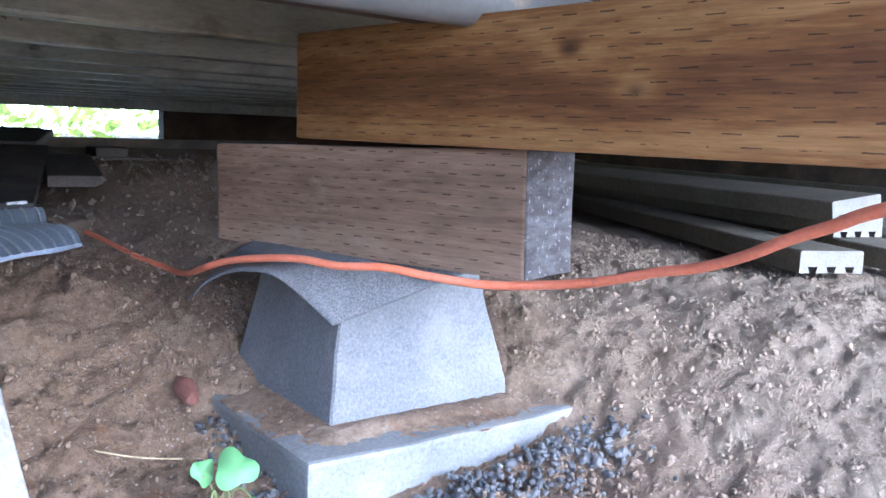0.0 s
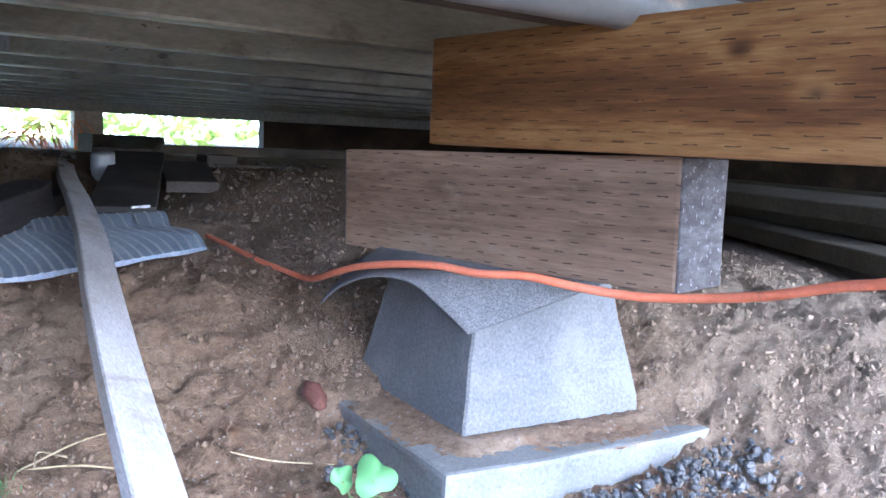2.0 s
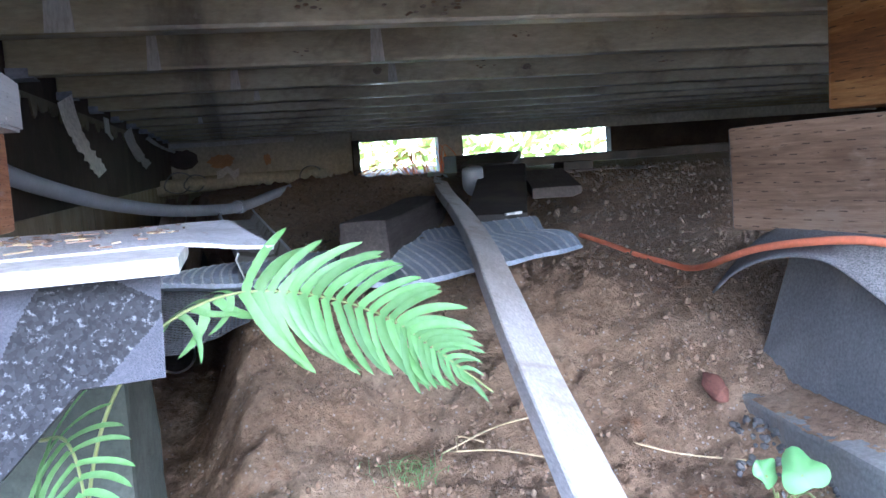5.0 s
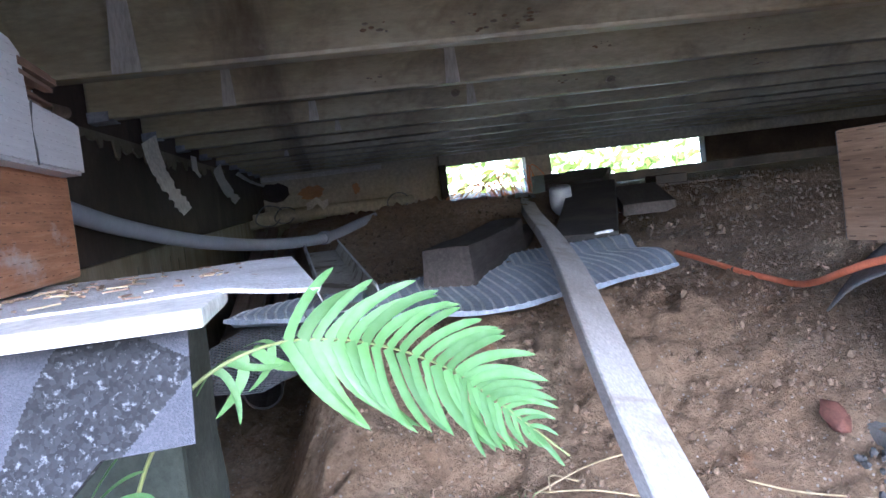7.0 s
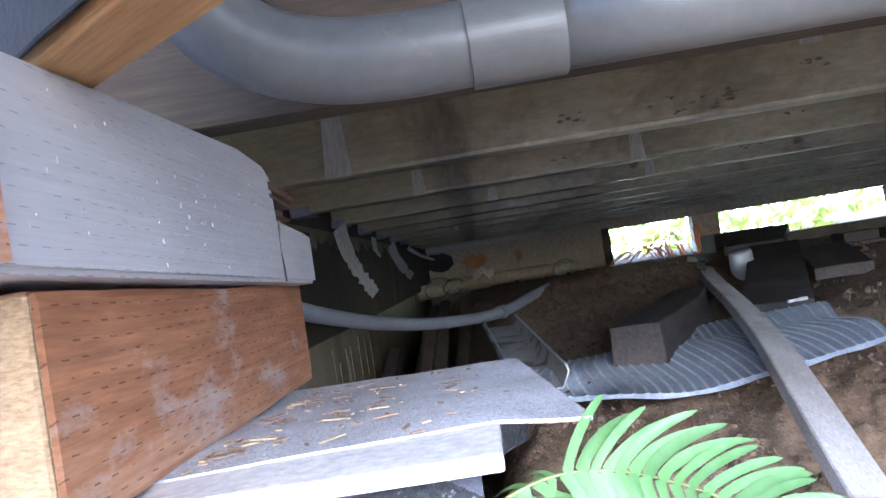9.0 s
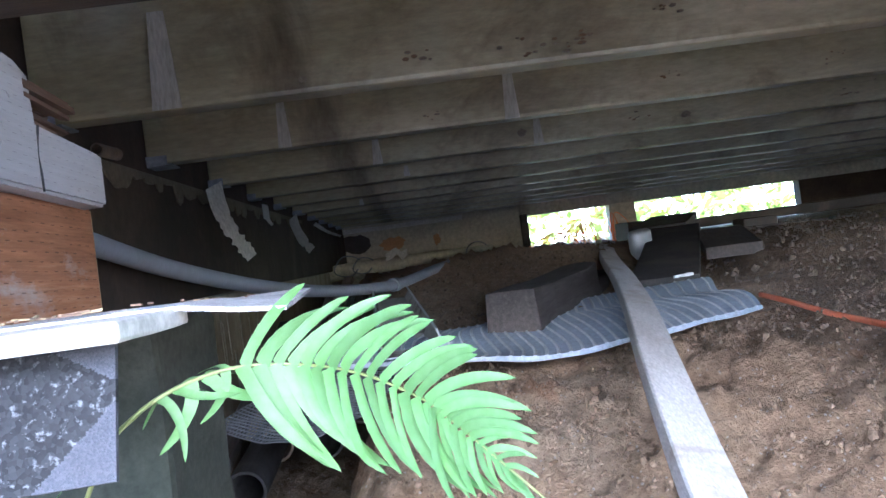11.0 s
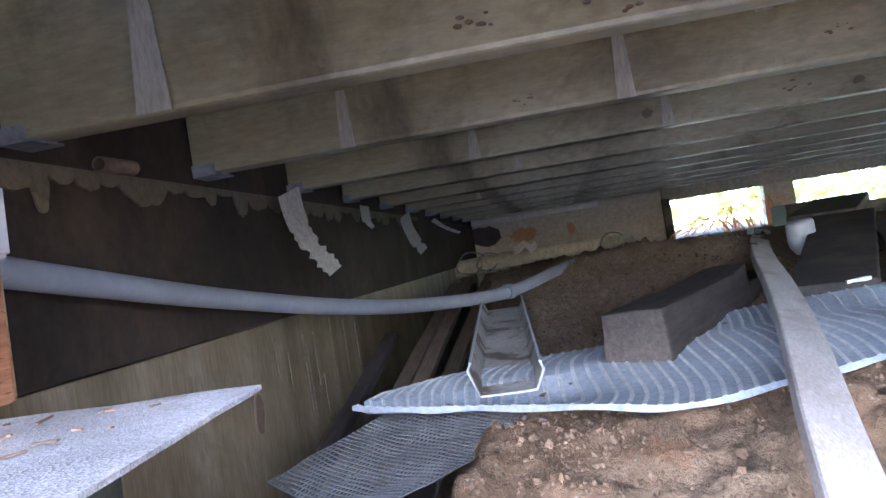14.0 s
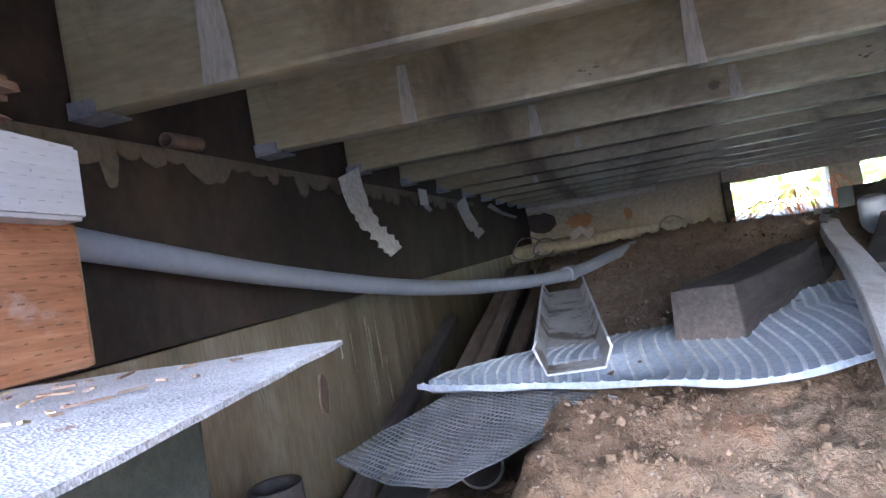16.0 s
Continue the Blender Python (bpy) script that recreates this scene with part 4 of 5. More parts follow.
for i, c in enumerate(line):
    d = (line[min(i + 1, len(line) - 1)] - line[max(i - 1, 0)]).normalized()
    s = d.cross(Vector((0.25, 0, 1))).normalized()
    u = s.cross(d)
    rings.append([bm.verts.new(c + s * a + u * b) for a, b in ((-0.0225, -0.018), (0.0225, -0.018), (0.0225, -0.001), (0.0205, 0.001), (-0.0205, 0.001), (-0.0225, -0.001))])
for a, b in zip(rings, rings[1:]):
    for k in range(6):
        bm.faces.new((a[k], a[(k + 1) % 6], b[(k + 1) % 6], b[k]))
bm.faces.new(rings[0][::-1])
bm.faces.new(rings[-1])
batten = thing("batten", "long pale weathered batten lying over the soil", "batten", (0.69, 0.85, 0.165))
part("strip", bm, M_STICK, batten)
part("splinter", tube([(0.737, 0.94, 0.184), (0.724, 0.87, 0.1715), (0.712, 0.80, 0.158)], 0.0016, 6, 4, taper=0.4), M_STRAW, batten, "thin raised splinter", smooth=True)

# ---------- orange cord ----------
cord = [(1.151, 2.0, 0.292), (1.153, 1.92, 0.287), (1.148, 1.82, 0.282), (1.150, 1.75, 0.276), (1.155, 1.68, 0.272), (1.15, 1.60, 0.272), (1.12, 1.50, 0.289), (1.088, 1.40, 0.313), (1.088, 1.336, 0.331), (1.095, 1.265, 0.344), (1.108, 1.199, 0.351), (1.122, 1.14, 0.35), (1.144, 1.086, 0.354), (1.168, 1.038, 0.349), (1.193, 0.977, 0.347), (1.21, 0.908, 0.356), (1.21, 0.846, 0.369), (1.203, 0.781, 0.388), (1.193, 0.733, 0.40), (1.175, 0.686, 0.417), (1.154, 0.642, 0.437), (1.138, 0.606, 0.451), (1.116, 0.568, 0.466), (1.06, 0.45, 0.50)]
tagged(part("extension_cord", tube(cord, 0.0047, 10, 8), M_CORD, smooth=True), "orange extension cord draped over the shingle", "cord")

# ---------- grey hose along the wall ----------
hose = thing("hose", "pale grey plastic hose sagging along the wall", "hose", (0.3, 2, 0.45))
part("hose_run", tube([(0.235, 0.95, 0.56), (0.222, 1.2, 0.535), (0.222, 1.45, 0.502), (0.235, 1.75, 0.462), (0.30, 2.05, 0.418), (0.39, 2.32, 0.388), (0.51, 2.59, 0.375), (0.62, 2.85, 0.395), (0.70, 3.0, 0.402), (0.80, 3.2, 0.36)], 0.0125, 16, 8), M_HOSE, hose, smooth=True)
part("clip", tube([(0.504, 2.578, 0.3755), (0.514, 2.600, 0.3753)], 0.0165, 16, 1), M_HOSE, hose, "pale plastic clip")


# ---------- torn membrane strips at the ledger ----------
def torn(name, label, pts, w, seed):
    random.seed(seed)
    line = smooth_line(pts, 6)
    rows = []
    for i, p in enumerate(line):
        t = i / (len(line) - 1)
        ww = w * (1 - 0.35 * t) * (1 + (0.35 * random.uniform(-1, 1) if t > 0.4 else 0.05))
        rows.append([p + Vector((0.15, 0.95, 0.25)).normalized() * ww * k for k in (-0.5, 0, 0.5)])
    tagged(part(name, sheet(rows, 0.0015), M_STRIP), label, "membrane strip")


torn("membrane_strip", "torn cream membrane strip hanging from the ledger", [(0.225, 2.085, 0.612), (0.232, 2.075, 0.575), (0.245, 2.07, 0.535), (0.256, 2.10, 0.505), (0.266, 2.14, 0.476)], 0.075, 3)
scrap = thing("membrane_scrap", "square cream membrane scrap with a ragged lower edge", "membrane strip", (0.222, 2.61, 0.59))
part("square", worn(box(0.2215, 0.2235, 2.572, 2.652, 0.573, 0.609, 0.0005, 1), 0.0012, 20, 2, 4), M_STRIP, scrap)
rows = [[(0.2235 + 0.006 * k / 4, 2.585 + 0.0065 * i, 0.573 - (0.012 + 0.009 * noise.noise(Vector((i * 0.9, 1, 2)))) * k / 4) for k in range(5)] for i in range(11)]
part("ragged_edge", sheet(rows, 0.0012), M_STRIP, scrap)
torn("membrane_strip", "torn cream membrane strip hanging beside another", [(0.21, 3.16, 0.606), (0.222, 3.13, 0.565), (0.245, 3.08, 0.525), (0.27, 3.04, 0.495)], 0.085, 5)
torn("membrane_strip", "cream membrane scrap low on the ledger", [(0.225, 3.6, 0.60), (0.27, 3.55, 0.565), (0.32, 3.5, 0.54)], 0.04, 7)

tagged(part("membrane_scrap", sheet([[(0.44 + 0.024 * i, 4.28, 0.462 + 0.012 * ((i * 7) % 3) - (0.03 + 0.008 * (i % 2)) * k / 3) for k in range(4)] for i in range(5)], 0.0015), M_STRIP), "ragged cream scrap lying on a downspout", "membrane strip")
for label, c, r in (("thin grey wire loop hanging by the wall", (0.30, 3.86, 0.43), 0.05), ("thin grey wire loop on a downspout", (0.36, 3.9, 0.425), 0.04), ("thin wire curling up behind the soil bank", (0.83, 4.1, 0.425), 0.045)):
    loop = [(c[0] + r * math.cos(a) * (1 + 0.15 * math.sin(2 * a)), c[1] + 0.02 * math.sin(3 * a), c[2] + 0.8 * r * math.sin(a)) for a in [0.5 + 5.4 * k / 12 for k in range(13)]]
    tagged(part("wire_loop", tube(loop, 0.0028, 6, 4), M_BLUEGREY, smooth=True), label, "wire")
tagged(part("plastic_scrap", worn(box(1.09, 1.13, 2.27, 2.285, 0.322, 0.328, 0.001), 0.003, 50, 3, 3), M_STRIPE), "small white plastic scrap at the foot of a plank", "scrap")

# ---------- striped mat and net over the hollow ----------
front = smooth_line([(0.342, 1.843, 0.299), (0.43, 1.80, 0.289), (0.52, 1.785, 0.284), (0.65, 1.72, 0.279), (0.75, 1.70, 0.277), (0.86, 1.745, 0.284), (0.97, 1.79, 0.288), (1.10, 1.88, 0.291)], 12)
back = smooth_line([(0.36, 1.93, 0.294), (0.46, 2.03, 0.294), (0.56, 2.08, 0.296), (0.665, 2.13, 0.298), (0.77, 2.18, 0.302), (0.88, 2.22, 0.306), (0.98, 2.24, 0.308), (1.14, 2.24, 0.309)], 12)
mat = thing("striped_mat", "blue-grey woven plastic mat with pale stripes, weighed down by a timber", "mat", (0.8, 1.95, 0.29))
rows = []
for i, (a, b) in enumerate(zip(front, back)):
    rows.append([])
    for k in range(15):
        t = k / 14
        p = a.lerp(b, t)
        p.z = max(p.z, ground_z(p.x, p.y, False) + 0.012) + 0.006 * math.sin(9 * t + 0.06 * i) * (0.4 + 0.6 * math.sin(i * 0.13) ** 2)
        p.z -= 0.016 * math.sin(math.pi * min(t * 2, 1)) * (1 - smoothstep(0.58, 0.66, p.x))
        p.x += 0.008 * math.sin(8 * t)
        rows[-1].append(p)
weave = part("sheet", sheet(rows, -0.003), M_MAT, mat)
for i in range(1, len(rows) - 1, 2):
    pts = [p + Vector((0, 0, 0.0036)) for p in rows[i]]
    strip = [[p + Vector((-0.0028, 0, -0.0002)) for p in pts], [p + Vector((0, 0, 0.0014)) for p in pts], [p + Vector((0.0028, 0, -0.0002)) for p in pts]]
    part("stripe", sheet(strip, 0.001), M_STRIPE, weave)
hem = [[p + Vector((0, -0.001, 0.002)), p + Vector((0.0, -0.004, -0.0035 - 0.001 * math.sin(i * 0.5)))] for i, p in enumerate([r[0] for r in rows])]
part("folded_edge", sheet(hem, 0.002), M_MAT, mat, "pale frayed folded edge")

net = thing("net", "grey plastic netting sagging over the hollow", "net", (0.45, 1.8, 0.25))
bm = bmesh.new()
C = [Vector((0.245, 1.765, 0.238)), Vector((0.404, 1.655, 0.222)), Vector((0.585, 1.80, 0.262)), Vector((0.40, 1.93, 0.285))]


def net_point(u, v):
    p = C[0].lerp(C[1], u).lerp(C[3].lerp(C[2], u), v)
    return p + Vector((0, 0, -0.012 * math.sin(math.pi * u) * (1 - v) + 0.003 * noise.noise(Vector((u * 5, v * 5, 2)))))


for i in range(33):
    for (f, g, s) in ((lambda t, c: net_point(c, t), 41, 0.0006), (lambda t, c: net_point(t, c), 41, 0.0011)):
        c = i / 32
        pts = [f(k / 20, c) for k in range(21)]
        side = Vector((s, s * 0.4, 0)) if s < 0.001 else Vector((0.3 * s, s, 0))
        for p, q in zip(pts, pts[1:]):
            top = [bm.verts.new(w) for w in (p - side, p + side, q + side, q - side)]
            low = [bm.verts.new(w - Vector((0, 0, 0.0016))) for w in (p - side, p + side, q + side, q - side)]
            bm.faces.new(top)
            bm.faces.new(low[::-1])
            bm.faces.new((top[0], top[3], low[3], low[0]))
            bm.faces.new((top[1], low[1], low[2], top[2]))
tagged(part("netting", bm, M_NET, net), kind="stuff")

# ---------- gutter offcut ----------
gut = bmesh.new()
ga, gb = Vector((0.5385, 1.880, 0.284)), Vector((0.498, 2.52, 0.345))
prof = [(-0.044, 0.045), (-0.049, 0.036), (-0.037, 0.0), (0.037, 0.0), (0.049, 0.026), (0.046, 0.036)]
rows = []
for k in range(10):
    t = k / 9
    c = ga.lerp(gb, t)
    rows.append([c + Vector((px * (1 - 0.12 * t), -pz * 0.12, pz * (1.0 - 0.35 * t))) for px, pz in prof])
gutter = thing("gutter_offcut", "dirty white gutter offcut resting on a mat", "gutter", ga)
trough = part("trough", sheet(rows, 0.0018), M_GUTTER, gutter)
for k in (0, 5):
    part("lip", tube([r[k] for r in rows], 0.0022, 6, 1), M_STRIPE, trough, "bright folded lip")
tip = [rows[0][k] for k in range(6)]
part("cut_edge", tube(tip, 0.0016, 6, 1), M_STRIPE, trough, "bright cut edge")

# ---------- old timbers, plank, bottle and rubbish further in ----------
timber("old_timber", "weathered grey timber block lying on a striped mat", (0.708, 1.925, 0.281), (0.925, 2.42, 0.292), 0.086, 0.079, [M_OLDWOOD, M_OLDWOOD], uneven=0.009)
timber("old_timber", "weathered timber half buried behind a block", (0.925, 2.43, 0.262), (1.02, 2.64, 0.272), 0.085, 0.075, [M_OLDWOOD, M_OLDWOOD], uneven=0.005)
timber("black_plank", "black rubbery plank sloping up over the soil", (1.078, 2.31, 0.302), (1.36, 3.08, 0.402), 0.145, 0.022, [M_BLACK, M_BLACK])
timber("old_board", "short grey weathered board lying on dark soil", (1.32, 2.53, 0.335), (1.44, 2.95, 0.372), 0.13, 0.03, [M_OLDWOOD, M_OLDWOOD])
timber("old_board", "weathered board leaning on rubble", (1.34, 3.2, 0.40), (1.62, 3.9, 0.435), 0.18, 0.03, [M_OLDWOOD, M_BLACK])
timber("old_board", "dark old board across the heap", (1.55, 3.7, 0.40), (2.6, 3.55, 0.405), 0.12, 0.035, [M_BLACK, M_OLDWOOD])
timber("old_board", "thin pale lath lying on the soil", (1.36, 3.05, 0.385), (1.85, 2.98, 0.375), 0.02, 0.012, [M_OLDWOOD, M_OLDWOOD])
timber("old_block", "grey wooden block below the post", (1.58, 4.6, 0.37), (1.86, 4.62, 0.37), 0.2, 0.09, [M_OLDWOOD, M_OLDWOOD])
timber("old_block", "dark wooden block on the heap", (1.62, 3.25, 0.365), (1.73, 3.25, 0.365), 0.1, 0.05, [M_BLACK, M_OLDWOOD])
tagged(part("pipe_ring", hollow_pipe((1.77, 2.90, 0.372), (1.80, 2.99, 0.372), 0.0195, 0.004), M_PVC, smooth=True), "cut end of a small grey pipe lying on soil", "pipe")
bm = bmesh.new()
prof = [(0.0, 0.0), (0.011, 0.0), (0.012, 0.018), (0.016, 0.026), (0.030, 0.045), (0.032, 0.06), (0.031, 0.092), (0.027, 0.098), (0.0, 0.099)]
rings = [[bm.verts.new((r * math.cos(2 * math.pi * k / 18), 0.8 * r * math.sin(2 * math.pi * k / 18), z)) for k in range(18)] for r, z in prof[1:-1]]
for a, b in zip(rings, rings[1:]):
    for k in range(18):
        bm.faces.new((a[k], a[(k + 1) % 18], b[(k + 1) % 18], b[k]))
bm.faces.new(rings[0][::-1])
bm.faces.new(rings[-1])
bottle = thing("plastic_bottle", "cloudy pale plastic bottle upside down beside a black plank", "bottle", m=pose(1.195, 2.88, 0.316, 8, -6, 20) @ Matrix.Diagonal((1.1, 1.1, 1.12, 1)))
part("bottle_body", bm, M_BOTTLE, bottle, "", bottle.matrix_basis.copy(), smooth=True)
part("cap", tube([(0, 0, -0.012), (0, 0, 0.004)], 0.0135, 16, 1), M_WHITE, bottle, "", bottle.matrix_basis.copy())

# pipes and laths in the hollow
for k, (a, b, r, mt, lb) in enumerate([((0.30, 1.95, 0.16), (0.24, 3.9, 0.27), 0.028, M_RUSTPIPE, "old brown pipe lying in the hollow"), ((0.37, 2.0, 0.15), (0.38, 4.1, 0.28), 0.036, M_BLACK, "black plastic pipe lying in the hollow"),
                                     ((0.43, 2.1, 0.17), (0.45, 4.0, 0.30), 0.022, M_RUSTPIPE, "thin brown pipe in the hollow"), ((0.28, 1.78, 0.135), (0.27, 2.3, 0.165), 0.03, M_BLACK, "short black pipe against the wall"),
                                     ((0.491, 1.75, 0.204), (0.503, 1.95, 0.212), 0.0145, M_RUSTPIPE, "short rusty pipe stub poking out of the soil")]):
    tagged(part("old_pipe", hollow_pipe(a, b, r, 0.004), mt, smooth=False), lb, "pipe")
tagged(part("pipe_stub", hollow_pipe((0.222, 1.535, 0.6075), (0.224, 1.595, 0.6085), 0.0075, 0.0015), M_RUSTPIPE), "short brown pipe stub under the ledger", "pipe")
tagged(part("old_pipe", hollow_pipe((0.27, 1.57, 0.06), (0.265, 1.55, 0.27), 0.026, 0.004), M_BLACK), "black pipe stub standing in the hollow", "pipe")
timber("old_lath", "narrow dark lath leaning along the wall", (0.235, 1.72, 0.13), (0.222, 2.7, 0.30), 0.03, 0.02, [M_OLDWOOD, M_OLDWOOD])
timber("old_lath", "grey lath among pipes in the hollow", (0.33, 2.2, 0.18), (0.29, 3.9, 0.33), 0.03, 0.025, [M_OLDWOOD, M_OLDWOOD])
for label, a, b in (("brown lath leaning in the hollow", (0.315, 2.25, 0.235), (0.305, 3.3, 0.372)), ("narrow brown lath leaning beside another", (0.348, 2.25, 0.235), (0.345, 3.3, 0.384)), ("grey-brown lath leaning on the soil bank", (0.392, 2.25, 0.222), (0.415, 3.3, 0.386))):
    timber("old_lath", label, a, b, 0.03, 0.016, [M_LATH, M_LATH])
tagged(part("downspout", tube([(0.05, 4.2, 0.395), (0.4, 4.45, 0.415), (0.95, 4.7, 0.41)], 0.034, 16, 4), M_FARWALL, smooth=True), "old cream downspout lying along the far wall", "downspout")


# ---------- grooved boards stacked on the right-hand soil ----------
def deck_board(label, a, b, roll=0.0):
    w, h, g, d = 0.13, 0.042, 0.016, 0.012
    prof = [(-w / 2, 0)]
    for c in (-0.038, 0.0, 0.038):
        prof += [(c - g * 0.4, 0), (c - g * 0.62, d), (c + g * 0.62, d), (c + g * 0.4, 0)]
    prof += [(w / 2, 0), (w / 2, h - 0.003), (w / 2 - 0.003, h), (-w / 2 + 0.003, h), (-w / 2, h - 0.003)]
    L = (Vector(b) - Vector(a)).length
    bm = bmesh.new()
    ends = [[bm.verts.new((x, py, pz)) for py, pz in prof] for x in (0, L)]
    n = len(prof)
    for k in range(n):
        bm.faces.new((ends[0][k], ends[0][(k + 1) % n], ends[1][(k + 1) % n], ends[1][k]))
    for e in (bm.faces.new(ends[0][::-1]), bm.faces.new(ends[1])):
        e.material_index = 1
    bmesh.ops.recalc_face_normals(bm, faces=bm.faces[:])
    tagged(part("deck_board", bm, [M_DECKBOARD, M_BOARDEND], None, "", axis_pose(a, b, roll)), label, "deck board", "stacked deck boards")


deck_board("brown grooved composite board with a pale cut end", (2.152, 1.013, 0.268), (3.34, 2.87, 0.266))
deck_board("brown grooved composite board lying beside another", (2.36, 0.93, 0.266), (3.52, 2.80, 0.264))
deck_board("brown grooved composite board under the stack", (2.58, 0.95, 0.266), (3.70, 2.75, 0.264))
deck_board("brown grooved composite board stacked across others", (2.44, 1.08, 0.311), (3.3, 2.95, 0.309))
deck_board("brown grooved composite board on top of the stack", (2.40, 1.07, 0.356), (3.12, 2.75, 0.354), -8)
deck_board("brown grooved composite board lying high on the stack", (2.68, 0.98, 0.365), (3.45, 2.75, 0.36), 3)


# ---------- plants ----------
def pinna_mesh(length, width, curl, droop):
    """A sword-shaped leaflet with an ear at its base, a blunt tip and a finely toothed edge."""
    bm = bmesh.new()
    rows = []
    n = 14
    for i in range(n + 1):
        t = i / n
        w = width * (0.8 + 0.2 * math.sin(min(t * 3, 1) * math.pi / 2)) * (1 - t ** 6) ** 0.7 * (1 + 0.05 * (i % 2)) + 0.002
        c = Vector((curl * t * t * length, length * (t - 0.08 * t * t), -droop * length * t * t))
        ear = width * 0.5 * max(0.0, 1 - t * 8)
        rows.append([bm.verts.new(c + Vector((-w, 0.25 * w, 0.3 * w))), bm.verts.new(c), bm.verts.new(c + Vector((w + ear, 0.25 * w, 0.3 * w)))])
    for a, b in zip(rows, rows[1:]):
        bm.faces.new((a[0], a[1], b[1], b[0]))
        bm.faces.new((a[1], a[2], b[2], b[1]))
    me = bpy.data.meshes.new("pinna")
    bm.to_mesh(me)
    bm.free()
    me.materials.append(M_FERN)
    me.polygons.foreach_set("use_smooth", [True] * len(me.polygons))
    return me


def fern(label, line, pairs, size, facing, seed=1, bare=0.12, curled=0):
    """A frond along its midrib: leaflets in pairs, longest near the base, and a narrow terminal lobe."""
    random.seed(seed)
    pts = smooth_line(line, 10)
    f = thing("fern_frond", label, "fern", line[0])
    part("rachis", tube(line, 0.0011, 6, 8, taper=0.35), M_FERNSTEM, f, "yellow-green midrib", smooth=True)
    shapes = [[pinna_mesh(1.0, 0.049 + 0.004 * k, s * (0.20 + 0.07 * k), 0.06 + 0.07 * k) for k in range(4)] for s in (1, -1)]

    def leaflet(shape, p, y_axis, n, l, wide=1.0):
        zv = (n - y_axis * n.dot(y_axis)).normalized()
        o = new("pinna", shape)
        o.parent = f
        o.matrix_basis = f.matrix_basis.inverted() @ Matrix.Translation(p) @ Matrix((y_axis.cross(zv), y_axis, zv)).transposed().to_4x4() @ Matrix.Diagonal((l * wide, l, l, 1))

    def at(t):
        k = t * (len(pts) - 1)
        a = int(min(k, len(pts) - 2))
        d = (pts[min(a + 2, len(pts) - 1)] - pts[max(a - 1, 0)]).normalized()
        n = (Vector(facing) - d * Vector(facing).dot(d)).normalized()
        up = n.cross(d)
        return pts[a].lerp(pts[a + 1], k - a), d, n, up if up.z > 0 else -up

    p, d, n, up = at(0.86)
    leaflet(shapes[0][0], p, (pts[-1] - p).normalized(), n, (pts[-1] - p).length * 1.08, 0.75)
    for i in range(pairs):
        q = ((i + 0.5) / pairs) ** 0.92
        p, d, n, up = at(bare + (0.93 - bare) * q)
        for side in (1, -1):
            ln = float(np.interp(q, (0, 0.4, 0.65, 0.85, 1), (0.86, 0.82, 0.66, 0.42, 0.15) if side > 0 else (1.0, 0.82, 0.66, 0.38, 0.14)))
            l = size * ln * random.uniform(0.92, 1.06)
            lean = radians((58 - 4 * q) if side > 0 else (76 - 30 * q)) + random.uniform(-0.07, 0.07)
            yv = (up * side * math.sin(lean) + d * math.cos(lean) + n * random.uniform(-0.1, 0.18)).normalized()
            xv = yv.cross((n - yv * n.dot(yv)).normalized())
            leaflet(shapes[0 if xv.dot(d) > 0 else 1][random.randrange(4)], p + n * 0.0006, yv, n, l, random.uniform(0.85, 1.1) * max(ln, 0.2) ** -0.3)
    # short curled leaflets near the base
    for i in range(curled):
        p, d, n, up = at(bare * (0.72 + 0.25 * i / max(curled - 1, 1)))
        for side in (1, -1):
            yv = (up * side * random.uniform(0.5, 1.0) + d * random.uniform(-0.2, 0.7) + n * random.uniform(-0.6, 0.1) + Vector((0, 0, -0.35))).normalized()
            leaflet(shapes[(i + (side > 0)) % 2][3], p, yv, n, size * random.uniform(0.3, 0.5), random.uniform(1.3, 1.9))


fern("fresh green sword fern frond poking out beside the pier", [(0.39, 0.93, 0.22), (0.415, 0.90, 0.33), (0.438, 0.886, 0.378), (0.4535, 0.885, 0.394), (0.471, 0.889, 0.4025), (0.4915, 0.894, 0.406), (0.516, 0.8955, 0.4035), (0.5401, 0.8766, 0.399), (0.5605, 0.8543, 0.3912), (0.5712, 0.8414, 0.3831), (0.5827, 0.8271, 0.373), (0.5945, 0.8124, 0.3625)], 25, 0.051, (-0.68, -0.70, 0.22), 2, 0.45, 5)
fern("green sword fern frond hanging low below a shingle", [(0.385, 0.93, 0.335), (0.405, 0.89, 0.345), (0.418, 0.85, 0.336), (0.424, 0.81, 0.318), (0.421, 0.775, 0.295)], 13, 0.044, (-0.3, -0.6, 0.6), 5, 0.1)

clover = thing("clover_plant", "small light green plant with round leaves on gravel", "plant", (1.0, 1.16, 0.11))
